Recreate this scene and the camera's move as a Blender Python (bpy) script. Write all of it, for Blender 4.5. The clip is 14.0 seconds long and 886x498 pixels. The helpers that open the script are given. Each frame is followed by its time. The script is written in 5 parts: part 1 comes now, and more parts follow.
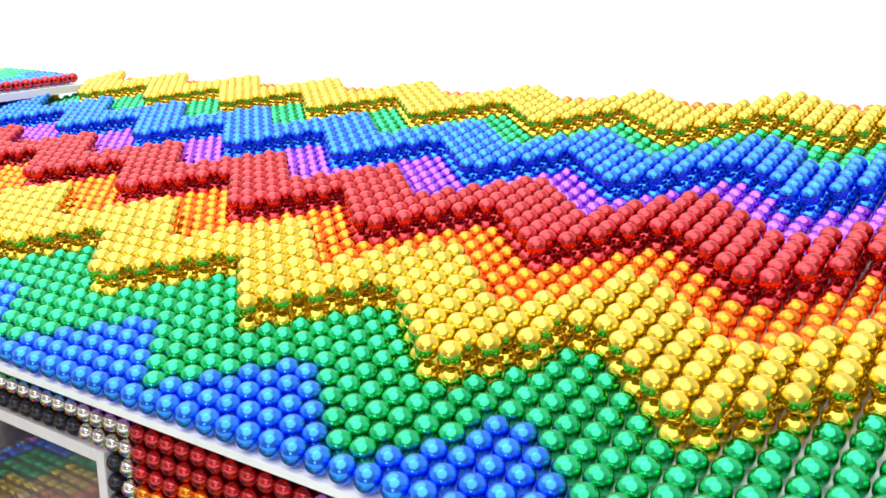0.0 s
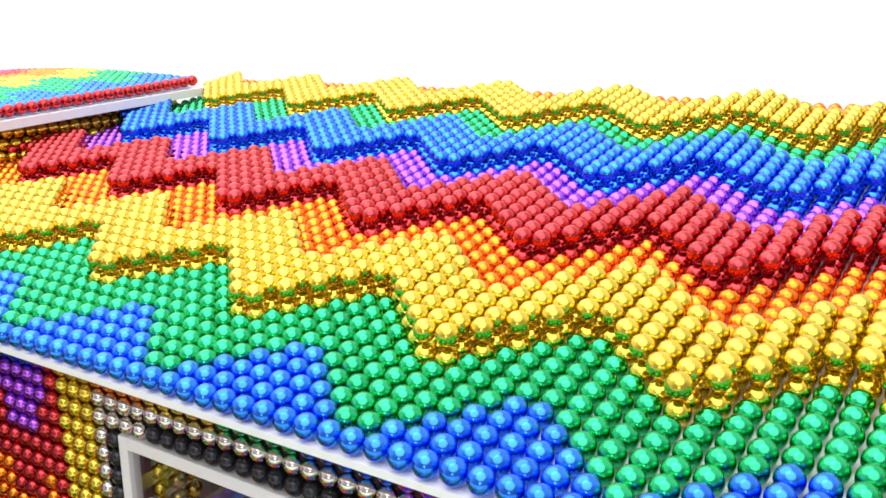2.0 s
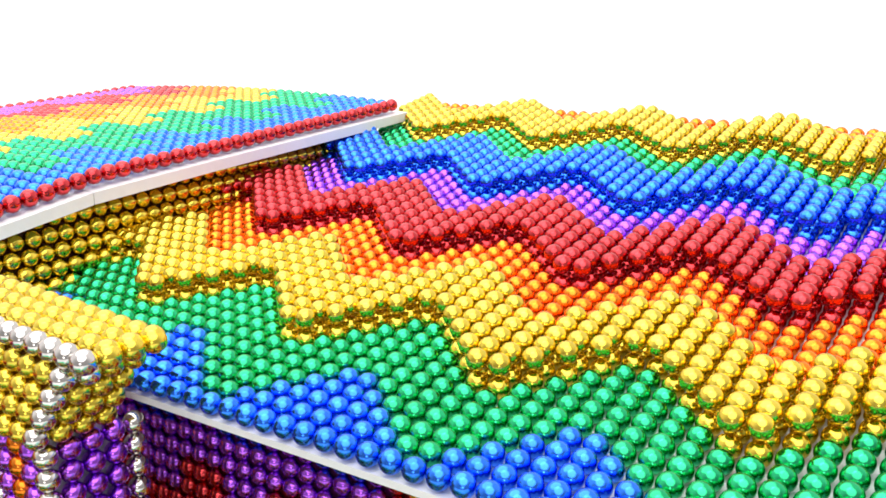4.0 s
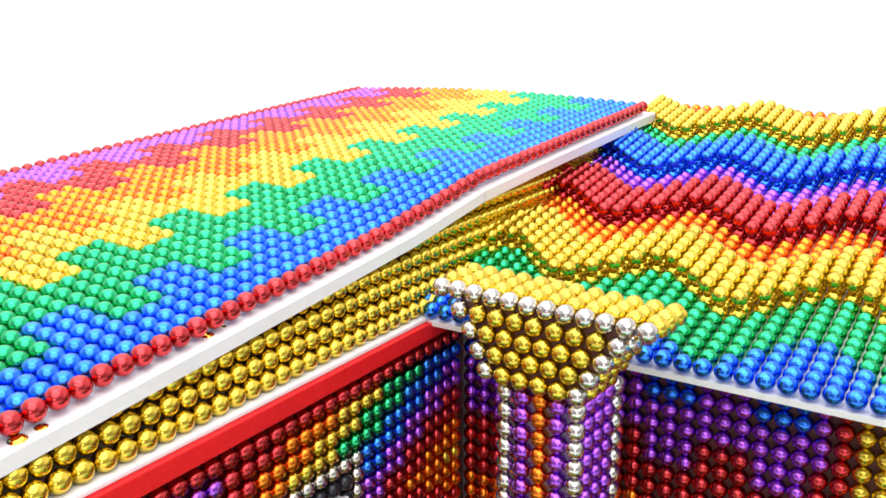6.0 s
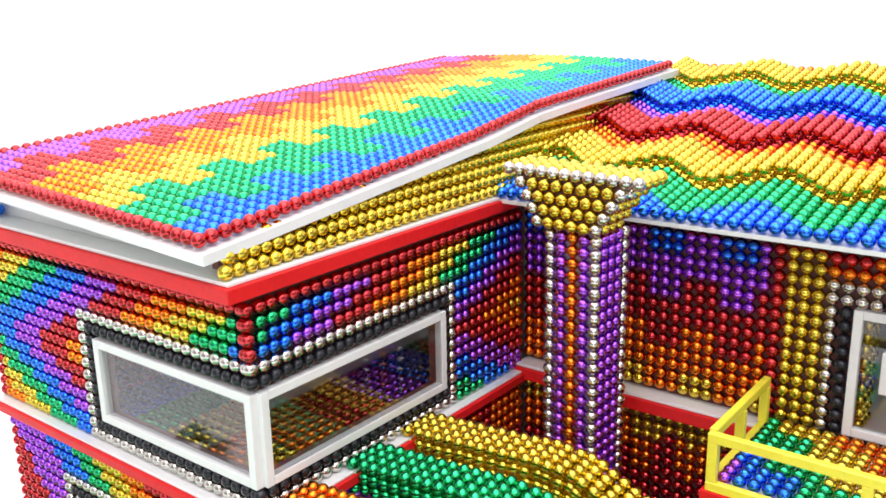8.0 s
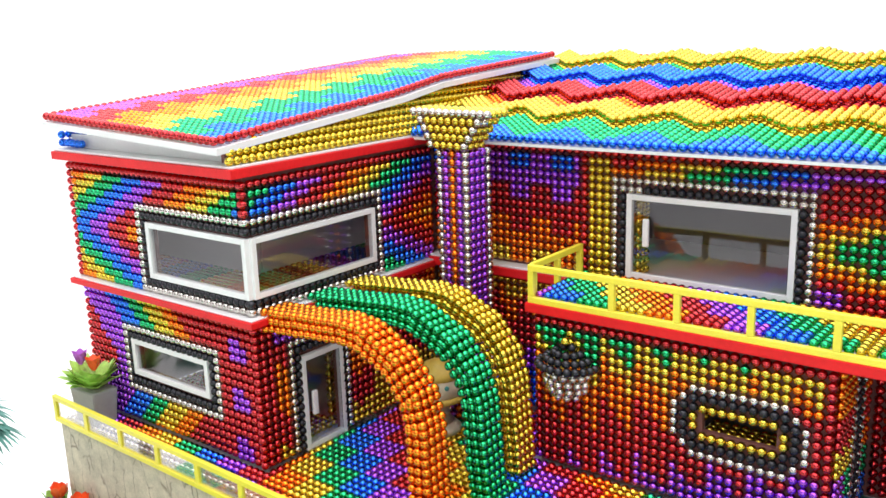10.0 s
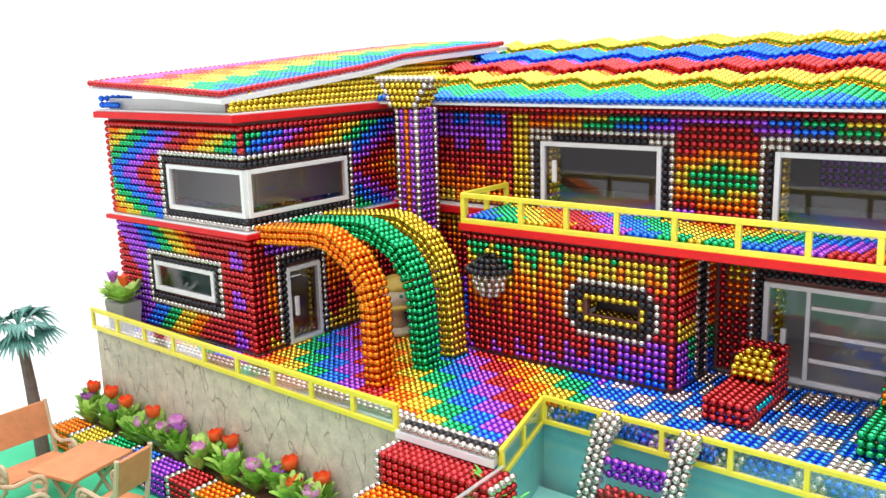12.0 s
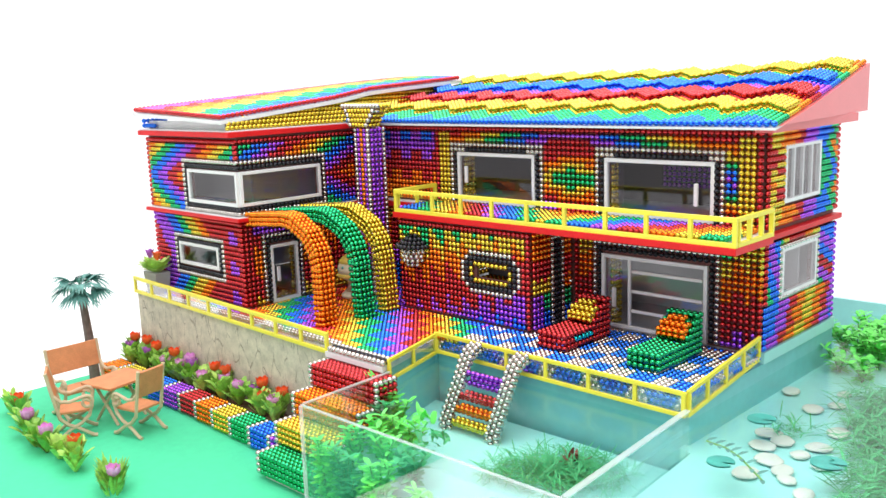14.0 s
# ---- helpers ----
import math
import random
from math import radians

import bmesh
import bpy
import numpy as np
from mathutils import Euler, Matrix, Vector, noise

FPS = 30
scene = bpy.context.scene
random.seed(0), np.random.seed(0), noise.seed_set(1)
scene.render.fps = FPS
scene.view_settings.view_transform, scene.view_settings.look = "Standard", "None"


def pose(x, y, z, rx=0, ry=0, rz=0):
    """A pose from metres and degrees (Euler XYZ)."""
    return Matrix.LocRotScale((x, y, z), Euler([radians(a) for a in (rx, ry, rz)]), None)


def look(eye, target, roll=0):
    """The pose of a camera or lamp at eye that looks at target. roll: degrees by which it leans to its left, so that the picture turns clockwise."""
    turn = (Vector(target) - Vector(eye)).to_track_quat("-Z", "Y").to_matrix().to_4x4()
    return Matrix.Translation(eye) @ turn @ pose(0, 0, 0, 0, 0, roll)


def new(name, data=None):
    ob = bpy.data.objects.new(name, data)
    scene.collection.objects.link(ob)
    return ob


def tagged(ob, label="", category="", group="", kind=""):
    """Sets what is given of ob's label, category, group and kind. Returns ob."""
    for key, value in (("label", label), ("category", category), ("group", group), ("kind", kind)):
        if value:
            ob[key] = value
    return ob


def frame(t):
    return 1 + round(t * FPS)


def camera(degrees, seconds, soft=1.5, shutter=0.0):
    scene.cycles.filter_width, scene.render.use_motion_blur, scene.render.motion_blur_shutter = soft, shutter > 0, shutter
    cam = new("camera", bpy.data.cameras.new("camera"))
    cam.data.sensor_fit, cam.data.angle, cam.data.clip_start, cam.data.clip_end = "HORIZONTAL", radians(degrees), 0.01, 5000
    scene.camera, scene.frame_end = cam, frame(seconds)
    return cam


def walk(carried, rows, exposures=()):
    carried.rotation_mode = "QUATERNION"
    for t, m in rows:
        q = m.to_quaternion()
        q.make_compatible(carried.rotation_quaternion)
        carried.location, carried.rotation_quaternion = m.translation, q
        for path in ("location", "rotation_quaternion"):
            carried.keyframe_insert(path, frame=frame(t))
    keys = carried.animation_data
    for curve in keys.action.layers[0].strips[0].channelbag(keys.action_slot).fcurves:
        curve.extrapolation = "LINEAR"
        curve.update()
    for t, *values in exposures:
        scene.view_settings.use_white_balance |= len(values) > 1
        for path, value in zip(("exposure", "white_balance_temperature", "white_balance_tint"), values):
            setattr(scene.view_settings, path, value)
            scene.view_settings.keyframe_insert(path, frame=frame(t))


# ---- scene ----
# One unit of the plan is one magnet ball, 5 mm across.
B = 0.005
cam = camera(51.87, 14.0)
PATH = [
    (0, (54.10, -23.09, 49.05), (42.97, -7.17, 44.31), -0.28),
    (0.5, (49.74, -24.06, 49.16), (38.79, -8.04, 44.32), -0.41),
    (1, (45.55, -24.49, 48.97), (34.69, -8.39, 44.17), -0.78),
    (1.5, (41.53, -24.77, 49.55), (30.65, -8.76, 44.53), -0.89),
    (2, (36.22, -25.64, 49.79), (25.46, -9.53, 44.82), -0.60),
    (2.5, (31.06, -25.94, 50.29), (20.24, -9.88, 45.25), -0.67),
    (3, (25.73, -25.82, 50.45), (14.93, -9.76, 45.39), -0.80),
    (3.5, (20.81, -25.59, 50.50), (9.78, -9.67, 45.52), -0.84),
    (4, (14.80, -27.54, 51.30), (4.12, -11.38, 46.32), -0.01),
    (4.2, (12.20, -28.91, 51.71), (1.18, -12.99, 46.69), -0.39),
    (6.3, (0.20, -48.80, 53.65), (-10.36, -32.68, 48.29), -0.30),
    (6.5, (1.21, -50.80, 53.65), (-9.57, -34.85, 48.22), -0.46),
    (7, (4.52, -56.99, 52.78), (-6.75, -41.36, 47.42), -0.64),
    (7.5, (8.76, -61.54, 52.10), (-2.93, -46.23, 46.73), -1.03),
    (8, (14.66, -66.92, 52.20), (2.81, -51.71, 46.85), -1.16),
    (8.5, (23.75, -73.95, 52.79), (11.86, -58.73, 47.56), -1.32),
    (9, (33.13, -80.80, 53.38), (21.20, -65.63, 48.14), -1.71),
    (9.2, (35.93, -83.60, 52.98), (24.00, -68.39, 47.84), -1.85),
    (11.3, (62.50, -104.27, 40.67), (50.22, -89.01, 36.58), -1.72),
    (11.5, (64.69, -106.07, 39.87), (52.41, -90.79, 35.90), -1.72),
    (12, (72.55, -112.13, 43.22), (60.18, -97.00, 38.97), -1.69),
    (12.5, (87.35, -118.97, 41.99), (74.42, -104.12, 38.48), -1.47),
    (13, (100.93, -126.70, 44.17), (87.91, -111.93, 40.68), -1.72),
    (13.5, (111.04, -130.70, 44.16), (97.87, -116.09, 40.56), -2.26),
    (14, (121.64, -129.47, 43.87), (107.89, -115.42, 40.22), -2.00),
]
walk(cam, [(t, look(Vector(e) * B, Vector(g) * B, r)) for t, e, g, r in PATH], exposures=[(0, 0.33), (14, 0.33)])

# ---- world and light: a white photo table in a bright white room ----
world = bpy.data.worlds.new("studio")
scene.world = world
world.use_nodes = True
wn = world.node_tree
# bright white backdrop behind the house and overhead, fading to the dimmer side of the room
tc = wn.nodes.new("ShaderNodeTexCoord")
dot = wn.nodes.new("ShaderNodeVectorMath")
dot.operation = "DOT_PRODUCT"
dot.inputs[1].default_value = Vector((-0.55, 0.75, 0.38)).normalized()
fade = wn.nodes.new("ShaderNodeMapRange")
fade.interpolation_type = "SMOOTHSTEP"
for key, value in (("From Min", -0.55), ("From Max", 0.35), ("To Min", 0.40), ("To Max", 1.0)):
    fade.inputs[key].default_value = value
wn.links.new(tc.outputs["Generated"], dot.inputs[0])
wn.links.new(dot.outputs["Value"], fade.inputs["Value"])
wn.links.new(fade.outputs[0], wn.nodes["Background"].inputs["Strength"])
wn.nodes["Background"].inputs["Color"].default_value = (1.0, 0.985, 1.0, 1)


def area_lamp(name, eye, target, size, power, colour=(1, 1, 1)):
    data = bpy.data.lights.new(name, "AREA")
    data.shape, data.size, data.energy, data.color = "DISK", size, power, colour
    ob = new(name, data)
    ob.matrix_world = look(Vector(eye) * B, Vector(target) * B)
    return ob


area_lamp("softbox", (60, -105, 215), (10, -10, 10), 1.4, 10.1)
area_lamp("softbox", (-90, 20, 230), (0, -10, 20), 1.4, 7.9)
area_lamp("softbox", (110, -240, 70), (10, -10, 15), 0.3, 1.0)

# ---- materials ----
MATS = {}


def material(name, colour, rough=0.5, metal=0.0, vary=0.0, scale=60.0, bump=0.0, coat=0.0, spec=0.5, per=""):
    """Principled paint with tone variation at two scales, fine relief, and a shift per piece where asked."""
    m = bpy.data.materials.new(name)
    m.use_nodes = True
    nt = m.node_tree
    p = nt.nodes["Principled BSDF"]
    p.inputs["Base Color"].default_value = (*colour, 1)
    p.inputs["Roughness"].default_value = rough
    p.inputs["Metallic"].default_value = metal
    p.inputs["Coat Weight"].default_value = coat
    p.inputs["Coat Roughness"].default_value = 0.08
    p.inputs["Specular IOR Level"].default_value = spec
    L = nt.links.new
    if vary or bump:
        tc = nt.nodes.new("ShaderNodeTexCoord")
        n1 = nt.nodes.new("ShaderNodeTexNoise")
        n1.inputs["Scale"].default_value = scale
        n1.inputs["Detail"].default_value = 5
        n2 = nt.nodes.new("ShaderNodeTexNoise")
        n2.inputs["Scale"].default_value = scale * 9
        n2.inputs["Detail"].default_value = 3
        L(tc.outputs["Object"], n1.inputs["Vector"])
        L(tc.outputs["Object"], n2.inputs["Vector"])
    if vary:
        mix = nt.nodes.new("ShaderNodeMath")
        mix.operation = "MULTIPLY_ADD"
        mix.inputs[1].default_value = 0.65
        L(n1.outputs["Fac"], mix.inputs[0])
        add = nt.nodes.new("ShaderNodeMath")
        add.operation = "MULTIPLY"
        add.inputs[1].default_value = 0.35
        L(n2.outputs["Fac"], add.inputs[0])
        L(add.outputs[0], mix.inputs[2])
        ramp = nt.nodes.new("ShaderNodeMapRange")
        ramp.inputs["From Min"].default_value, ramp.inputs["From Max"].default_value = 0.3, 0.7
        ramp.inputs["To Min"].default_value, ramp.inputs["To Max"].default_value = 1 - vary, 1 + vary
        L(mix.outputs[0], ramp.inputs["Value"])
        last = ramp.outputs[0]
    if per:
        src = nt.nodes.new("ShaderNodeObjectInfo").outputs["Random"] if per == "object" else nt.nodes.new("ShaderNodeNewGeometry").outputs["Random Per Island"]
        r2 = nt.nodes.new("ShaderNodeMapRange")
        r2.inputs["To Min"].default_value, r2.inputs["To Max"].default_value = 0.86, 1.1
        L(src, r2.inputs["Value"])
        if vary:
            mm = nt.nodes.new("ShaderNodeMath")
            mm.operation = "MULTIPLY"
            L(last, mm.inputs[0]), L(r2.outputs[0], mm.inputs[1])
            last = mm.outputs[0]
        else:
            last = r2.outputs[0]
    if vary or per:
        hsv = nt.nodes.new("ShaderNodeHueSaturation")
        hsv.inputs["Color"].default_value = (*colour, 1)
        L(last, hsv.inputs["Value"])
        L(hsv.outputs["Color"], p.inputs["Base Color"])
    if bump:
        bn = nt.nodes.new("ShaderNodeBump")
        bn.inputs["Strength"].default_value = bump
        bn.inputs["Distance"].default_value = 0.0006
        L(n2.outputs["Fac"], bn.inputs["Height"])
        L(bn.outputs["Normal"], p.inputs["Normal"])
    MATS[name] = m
    return m


BALL = {
    "R": (0.57, 0.047, 0.053), "O": (0.88, 0.24, 0.020), "Y": (0.75, 0.56, 0.065), "G": (0.026, 0.47, 0.18),
    "B": (0.036, 0.205, 0.88), "P": (0.40, 0.10, 0.74), "S": (0.64, 0.60, 0.56), "K": (0.025, 0.025, 0.032), "C": (0.02, 0.55, 0.62),
}
LETTERS = "ROYGBPSKC"
NAMES = dict(R="red", O="orange", Y="golden", G="green", B="blue", P="purple", S="silver", K="black", C="turquoise")
FIELD = [material(NAMES[k] + "_ball", BALL[k], 0.12 if k == "S" else 0.195, 1.0 if k != "K" else 0.5, coat=0.0 if k == "S" else 0.08, per="island") for k in LETTERS]
SINGLE = [material(NAMES[k] + "_single", BALL[k], 0.12 if k == "S" else 0.195, 1.0 if k != "K" else 0.5, coat=0.0 if k == "S" else 0.08, per="object") for k in LETTERS]
WHITE = material("white_plastic_sheet", (0.80, 0.79, 0.80), 0.35, vary=0.05, scale=40, bump=0.1)
REDSHEET = material("red_painted_sheet", (0.72, 0.012, 0.015), 0.45, vary=0.12, scale=50, bump=0.25, spec=0.3)
# Dark red stands for the shade and red glow between the balls.
GAPSHADE = material("gap_shade_board", (0.22, 0.085, 0.075), 0.6, vary=0.2, scale=60)
PINK = material("red_acrylic_gable", (0.80, 0.16, 0.17), 0.3, vary=0.05, scale=30)
YELLOW = material("yellow_painted_rail", (0.86, 0.74, 0.06), 0.35, vary=0.08, scale=60, bump=0.2)
TABLE = material("white_table", (0.92, 0.915, 0.92), 0.5, vary=0.02, scale=5)
LAWN = material("green_felt_lawn", (0.06, 0.58, 0.30), 0.8, vary=0.06, scale=120, bump=0.3)
# Board colour carries the dimness deep behind the openings.
SHADEIN = material("interior_shade_board", (0.12, 0.095, 0.11), 0.5, vary=0.1, scale=20)
GREYIN = material("grey_interior_floor", (0.66, 0.65, 0.66), 0.4, vary=0.06, scale=20)
POOLWALL = material("blue_green_pool_board", (0.21, 0.57, 0.58), 0.3, vary=0.12, scale=14)
TEAL = material("turquoise_pool_board", (0.40, 0.79, 0.76), 0.35, vary=0.07, scale=12)
POT = material("grey_pot", (0.33, 0.33, 0.33), 0.5, vary=0.08, scale=60)


def glass_material(name, tint, rough=0.02, gloss=0.05, most=0.9):
    m = bpy.data.materials.new(name)
    m.use_nodes = True
    nt = m.node_tree
    out = nt.nodes["Material Output"]
    nt.nodes.remove(nt.nodes["Principled BSDF"])
    tr = nt.nodes.new("ShaderNodeBsdfTransparent")
    tr.inputs["Color"].default_value = (*tint, 1)
    gl = nt.nodes.new("ShaderNodeBsdfGlossy")
    gl.inputs["Roughness"].default_value = rough
    lw = nt.nodes.new("ShaderNodeLayerWeight")
    lw.inputs["Blend"].default_value = 0.5
    pw = nt.nodes.new("ShaderNodeMath")
    pw.operation = "POWER"
    pw.inputs[1].default_value = 4.0
    nt.links.new(lw.outputs["Facing"], pw.inputs[0])
    fr = nt.nodes.new("ShaderNodeMapRange")
    fr.inputs["To Min"].default_value, fr.inputs["To Max"].default_value = gloss, most
    nt.links.new(pw.outputs[0], fr.inputs["Value"])
    mx = nt.nodes.new("ShaderNodeMixShader")
    nt.links.new(fr.outputs[0], mx.inputs[0])
    nt.links.new(tr.outputs[0], mx.inputs[1])
    nt.links.new(gl.outputs[0], mx.inputs[2])
    nt.links.new(mx.outputs[0], out.inputs["Surface"])
    return m




def edge_material(name, colour, clear):
    """Frosted see-through plastic edge."""
    m = material(name, colour, 0.3, vary=0.04, scale=40)
    nt = m.node_tree
    tr = nt.nodes.new("ShaderNodeBsdfTransparent")
    mx = nt.nodes.new("ShaderNodeMixShader")
    mx.inputs[0].default_value = clear
    nt.links.new(nt.nodes["Principled BSDF"].outputs[0], mx.inputs[1])
    nt.links.new(tr.outputs[0], mx.inputs[2])
    nt.links.new(mx.outputs[0], nt.nodes["Material Output"].inputs["Surface"])
    return m


EDGE = edge_material("frosted_acrylic_edge", (0.82, 0.92, 0.91), 0.72)
PALEIN = material("pale_interior_board", (0.74, 0.73, 0.75), 0.5, vary=0.06, scale=20)
GLASS = glass_material("clear_window_sheet", (0.88, 0.88, 0.89))
TANK = glass_material("clear_tank_sheet", (0.93, 0.97, 0.97), 0.03, 0.12)

# ---- building helpers; all sizes in balls ----


def thing(name, label="", category="", group="", kind=""):
    return tagged(new(name), label, category, group, kind)


def part(name, bm, mat, parent=None, label="", smooth=False):
    me = bpy.data.meshes.new(name)
    bm.to_mesh(me)
    bm.free()
    me.materials.append(mat)
    if smooth:
        me.shade_smooth()
    ob = new(name, me)
    ob.parent = parent
    if label:
        ob["label"] = label
    return ob


def box(bm, lo, hi, bevel=0.0, m=None):
    """A box between two corners, in balls, with softened edges."""
    lo, hi = Vector(lo) * B, Vector(hi) * B
    got = bmesh.ops.create_cube(bm, size=1.0, matrix=Matrix.Translation((lo + hi) / 2) @ Matrix.Diagonal((*(hi - lo), 1)))
    if bevel:
        edges = list({e for v in got["verts"] for e in v.link_edges})
        more = bmesh.ops.bevel(bm, geom=edges, offset=bevel * B, segments=2, affect="EDGES", profile=0.6)
        verts = [v for v in more["verts"]]
    else:
        verts = got["verts"]
    if m is not None:
        bmesh.ops.transform(bm, matrix=m, verts=verts)
    return verts


def slab(name, lo, hi, mat, parent=None, label="", bevel=0.08):
    bm = bmesh.new()
    box(bm, lo, hi, bevel)
    return part(name, bm, mat, parent, label)


def prism(name, points, axis, a, b, mat, parent=None, label=""):
    """A flat outline in two axes pushed along the third from a to b."""
    bm = bmesh.new()
    def at(p, v):
        q = list(p)
        q.insert(axis, v)
        return Vector(q) * B
    low = [bm.verts.new(at(p, a)) for p in points]
    high = [bm.verts.new(at(p, b)) for p in points]
    bm.faces.new(low), bm.faces.new(high[::-1])
    for i in range(len(points)):
        j = (i + 1) % len(points)
        bm.faces.new((low[j], low[i], high[i], high[j]))
    bmesh.ops.recalc_face_normals(bm, faces=bm.faces)
    return part(name, bm, mat, parent, label)


def template(level):
    bm = bmesh.new()
    bmesh.ops.create_icosphere(bm, subdivisions=level, radius=0.5 * B)
    v = np.array([x.co[:] for x in bm.verts], np.float32)
    f = np.array([[x.index for x in y.verts] for y in bm.faces], np.int32)
    bm.free()
    return v, f


BALLS = {n: template(n) for n in (2, 3)}


def ball_mesh(name, places, colours, level=2, size=1.0, mats=None):
    """One mesh of many balls. places: N x 3, in balls; colours: a letter each."""
    v, f = BALLS[level]
    places = np.asarray(places, np.float32).reshape(-1, 3) * B
    n = len(places)
    co = (places[:, None, :] + v[None] * size).reshape(-1, 3)
    fa = (f[None] + (np.arange(n, dtype=np.int32) * len(v))[:, None, None]).reshape(-1)
    me = bpy.data.meshes.new(name)
    me.vertices.add(len(co))
    me.vertices.foreach_set("co", co.ravel())
    me.loops.add(len(fa))
    me.loops.foreach_set("vertex_index", fa)
    me.polygons.add(len(fa) // 3)
    me.polygons.foreach_set("loop_start", np.arange(0, len(fa), 3, dtype=np.int32))
    used = sorted(set(colours))
    for k in used:
        me.materials.append((mats or FIELD)[LETTERS.index(k)])
    idx = np.repeat(np.array([used.index(k) for k in colours], np.int32), len(f))
    me.polygons.foreach_set("material_index", idx)
    me.update()
    me.shade_smooth()
    return me


ONE = {}


def one_ball(k, level, size):
    if (k, level, size) not in ONE:
        ONE[k, level, size] = ball_mesh("ball", [(0, 0, 0)], [k], level, size, SINGLE)
    return ONE[k, level, size]


LATER = []


def balls(owner, cells, level=2, singles=None, name="ball_field", shake=0.02, size=1.0):
    """Balls on a thing: those of a nearest stretch as parts of their own, the rest as one field. cells: (x, y, z, letter)."""
    rng = random.Random(len(cells))
    cells = [(x + rng.uniform(-shake, shake), y + rng.uniform(-shake, shake), z + rng.uniform(-shake, shake), k) for x, y, z, k in cells]
    own, rest = [], cells
    if singles is not None:
        order = sorted(range(len(cells)), key=lambda i: (cells[i][0] - singles[0]) ** 2 + (cells[i][1] - singles[1]) ** 2 + (cells[i][2] - singles[2]) ** 2)
        pick = set(order[: min(300, len(cells))])
        own = [cells[i] for i in sorted(pick)]
        rest = [c for i, c in enumerate(cells) if i not in pick]
    if rest:
        ob = new(name, ball_mesh(name, [c[:3] for c in rest], [c[3] for c in rest], level, size))
        ob.parent = owner
        tagged(ob, kind="stuff")
    LATER.append((owner, own, level, size))


def tri(c):
    """Height of a zigzag of ten columns."""
    return (0, 0, 1, 2, 3, 4, 4, 3, 2, 1)[int(c) % 10]


RAIN = "ROYGBP"


def rain(i):
    return RAIN[int(math.floor(i)) % 6]

# ---- the house of magnet balls: setting ----
Z1 = 18.0  # underside of the middle red slab


def sheet_with_hole(name, axis, plane, u0, u1, z0, z1, holes, mat, parent, thick=0.7, toward=1):
    """A wall board in the plane axis = plane, with rectangular openings (u0, u1, z0, z1), built of butted boards."""
    bm = bmesh.new()
    us = sorted({u0, u1, *[h[0] for h in holes], *[h[1] for h in holes]})
    for a, b in zip(us, us[1:]):
        cuts = sorted((h[2], h[3]) for h in holes if h[0] <= a and h[1] >= b)
        z = z0
        for c, d in cuts + [(z1, z1)]:
            if c > z:
                lo, hi = [a, z], [b, c]
                lo.insert(axis, min(plane, plane + toward * thick))
                hi.insert(axis, max(plane, plane + toward * thick))
                box(bm, lo, hi)
            z = d
    return part(name, bm, mat, parent)


def grid(axis, plane, us, zs, colour):
    """Ball cells of a wall in the plane axis = plane. colour(i, j, u, z) gives a letter, or nothing for a gap."""
    out = []
    for i, u in enumerate(us):
        for j, z in enumerate(zs):
            k = colour(i, j, u, z)
            if k:
                p = [u, z]
                p.insert(axis, plane)
                out.append((*p, k))
    return out


def ringed(u, z, u0, u1, z0, z1):
    """How a ball lies to a window opening: gap inside, black next to it, silver outside that."""
    if u0 < u < u1 and z0 < z < z1:
        return "gap"
    d = max(u0 - u, u - u1, z0 - z, z - z1)
    return "K" if d < 1.0 else "S" if d < 2.0 else ""


# main front, upper storey
FX = [-27.57 + i for i in range(90)]
FZ = [20.5 + j for j in range(15)]


def front_upper(i, j, x, z):
    for u0, u1 in ((0.0, 19.0), (34.0, 54.2)):
        r = ringed(x, z, u0 - 0.3, u1 + 0.2, 15, 29.9)
        if r == "gap":
            return ""
        if r and z < 32:
            d = min(abs(x - u0), abs(x - u1))
            return "S" if r == "K" and z > 29.9 and d < 1.6 and not (u0 < x - 2 and x + 2 < u1) else r
    if z > 34:
        return "R"
    if x < -6:
        g, q = int((x + 27.6) // 3), int((34 - z) // 2)
        two = ("BP", "PP", "PR", "RR", "RO", "OO", "OY", "YY")[min(q, 7)]
        return two[g % 2]
    if x < -5:
        return "R"
    if x < -2:
        return "Y"
    if x > 58.2:
        return "R" if x > 61.2 else "Y"
    m = abs(x - 26.43)
    if z > 33:
        return "PBGYOR"[min(5, int((m - 1) // 5) if m > 6 else 0)]
    if z > 32:
        return "R" if m < 4.6 else "PBGYO"[min(4, int((m - 4.6) // 5))]
    if x > 55.5:
        return ("OOYYGBPBBGYORR", "OOOYGBBPBGYORR")[x > 57][min(13, int(34 - z))]
    dz, c = abs(z - 26.0), x - 21.43
    if dz < 1:
        return "G" if c > 1.5 else "Y"
    if dz < 2:
        return "G" if abs(c - 5.5) < 1.1 else "O" if c < 0.6 else "Y"
    if dz < 3:
        return "Y" if abs(c - 6) < 2.4 else "O"
    if dz < 4:
        return "O" if abs(c - 6.5) < 3.6 else "R"
    return "P" if z < 22 and c < 2.5 else "R"


HOLES_UP = [(0.3, 18.7, 20.2, 29.7), (34.3, 53.9, 20.2, 29.7)]
front = thing("wall_front_upper", "upper front wall covered in rows of coloured magnet balls", "wall", kind="structure")
sheet_with_hole("board", 1, 0.45, -28.2, 61.0, 19.6, 35.2, HOLES_UP, GAPSHADE, front)
balls(front, grid(1, 0.0, FX, FZ, front_upper), level=3, singles=(2, 0, 31), size=0.99)

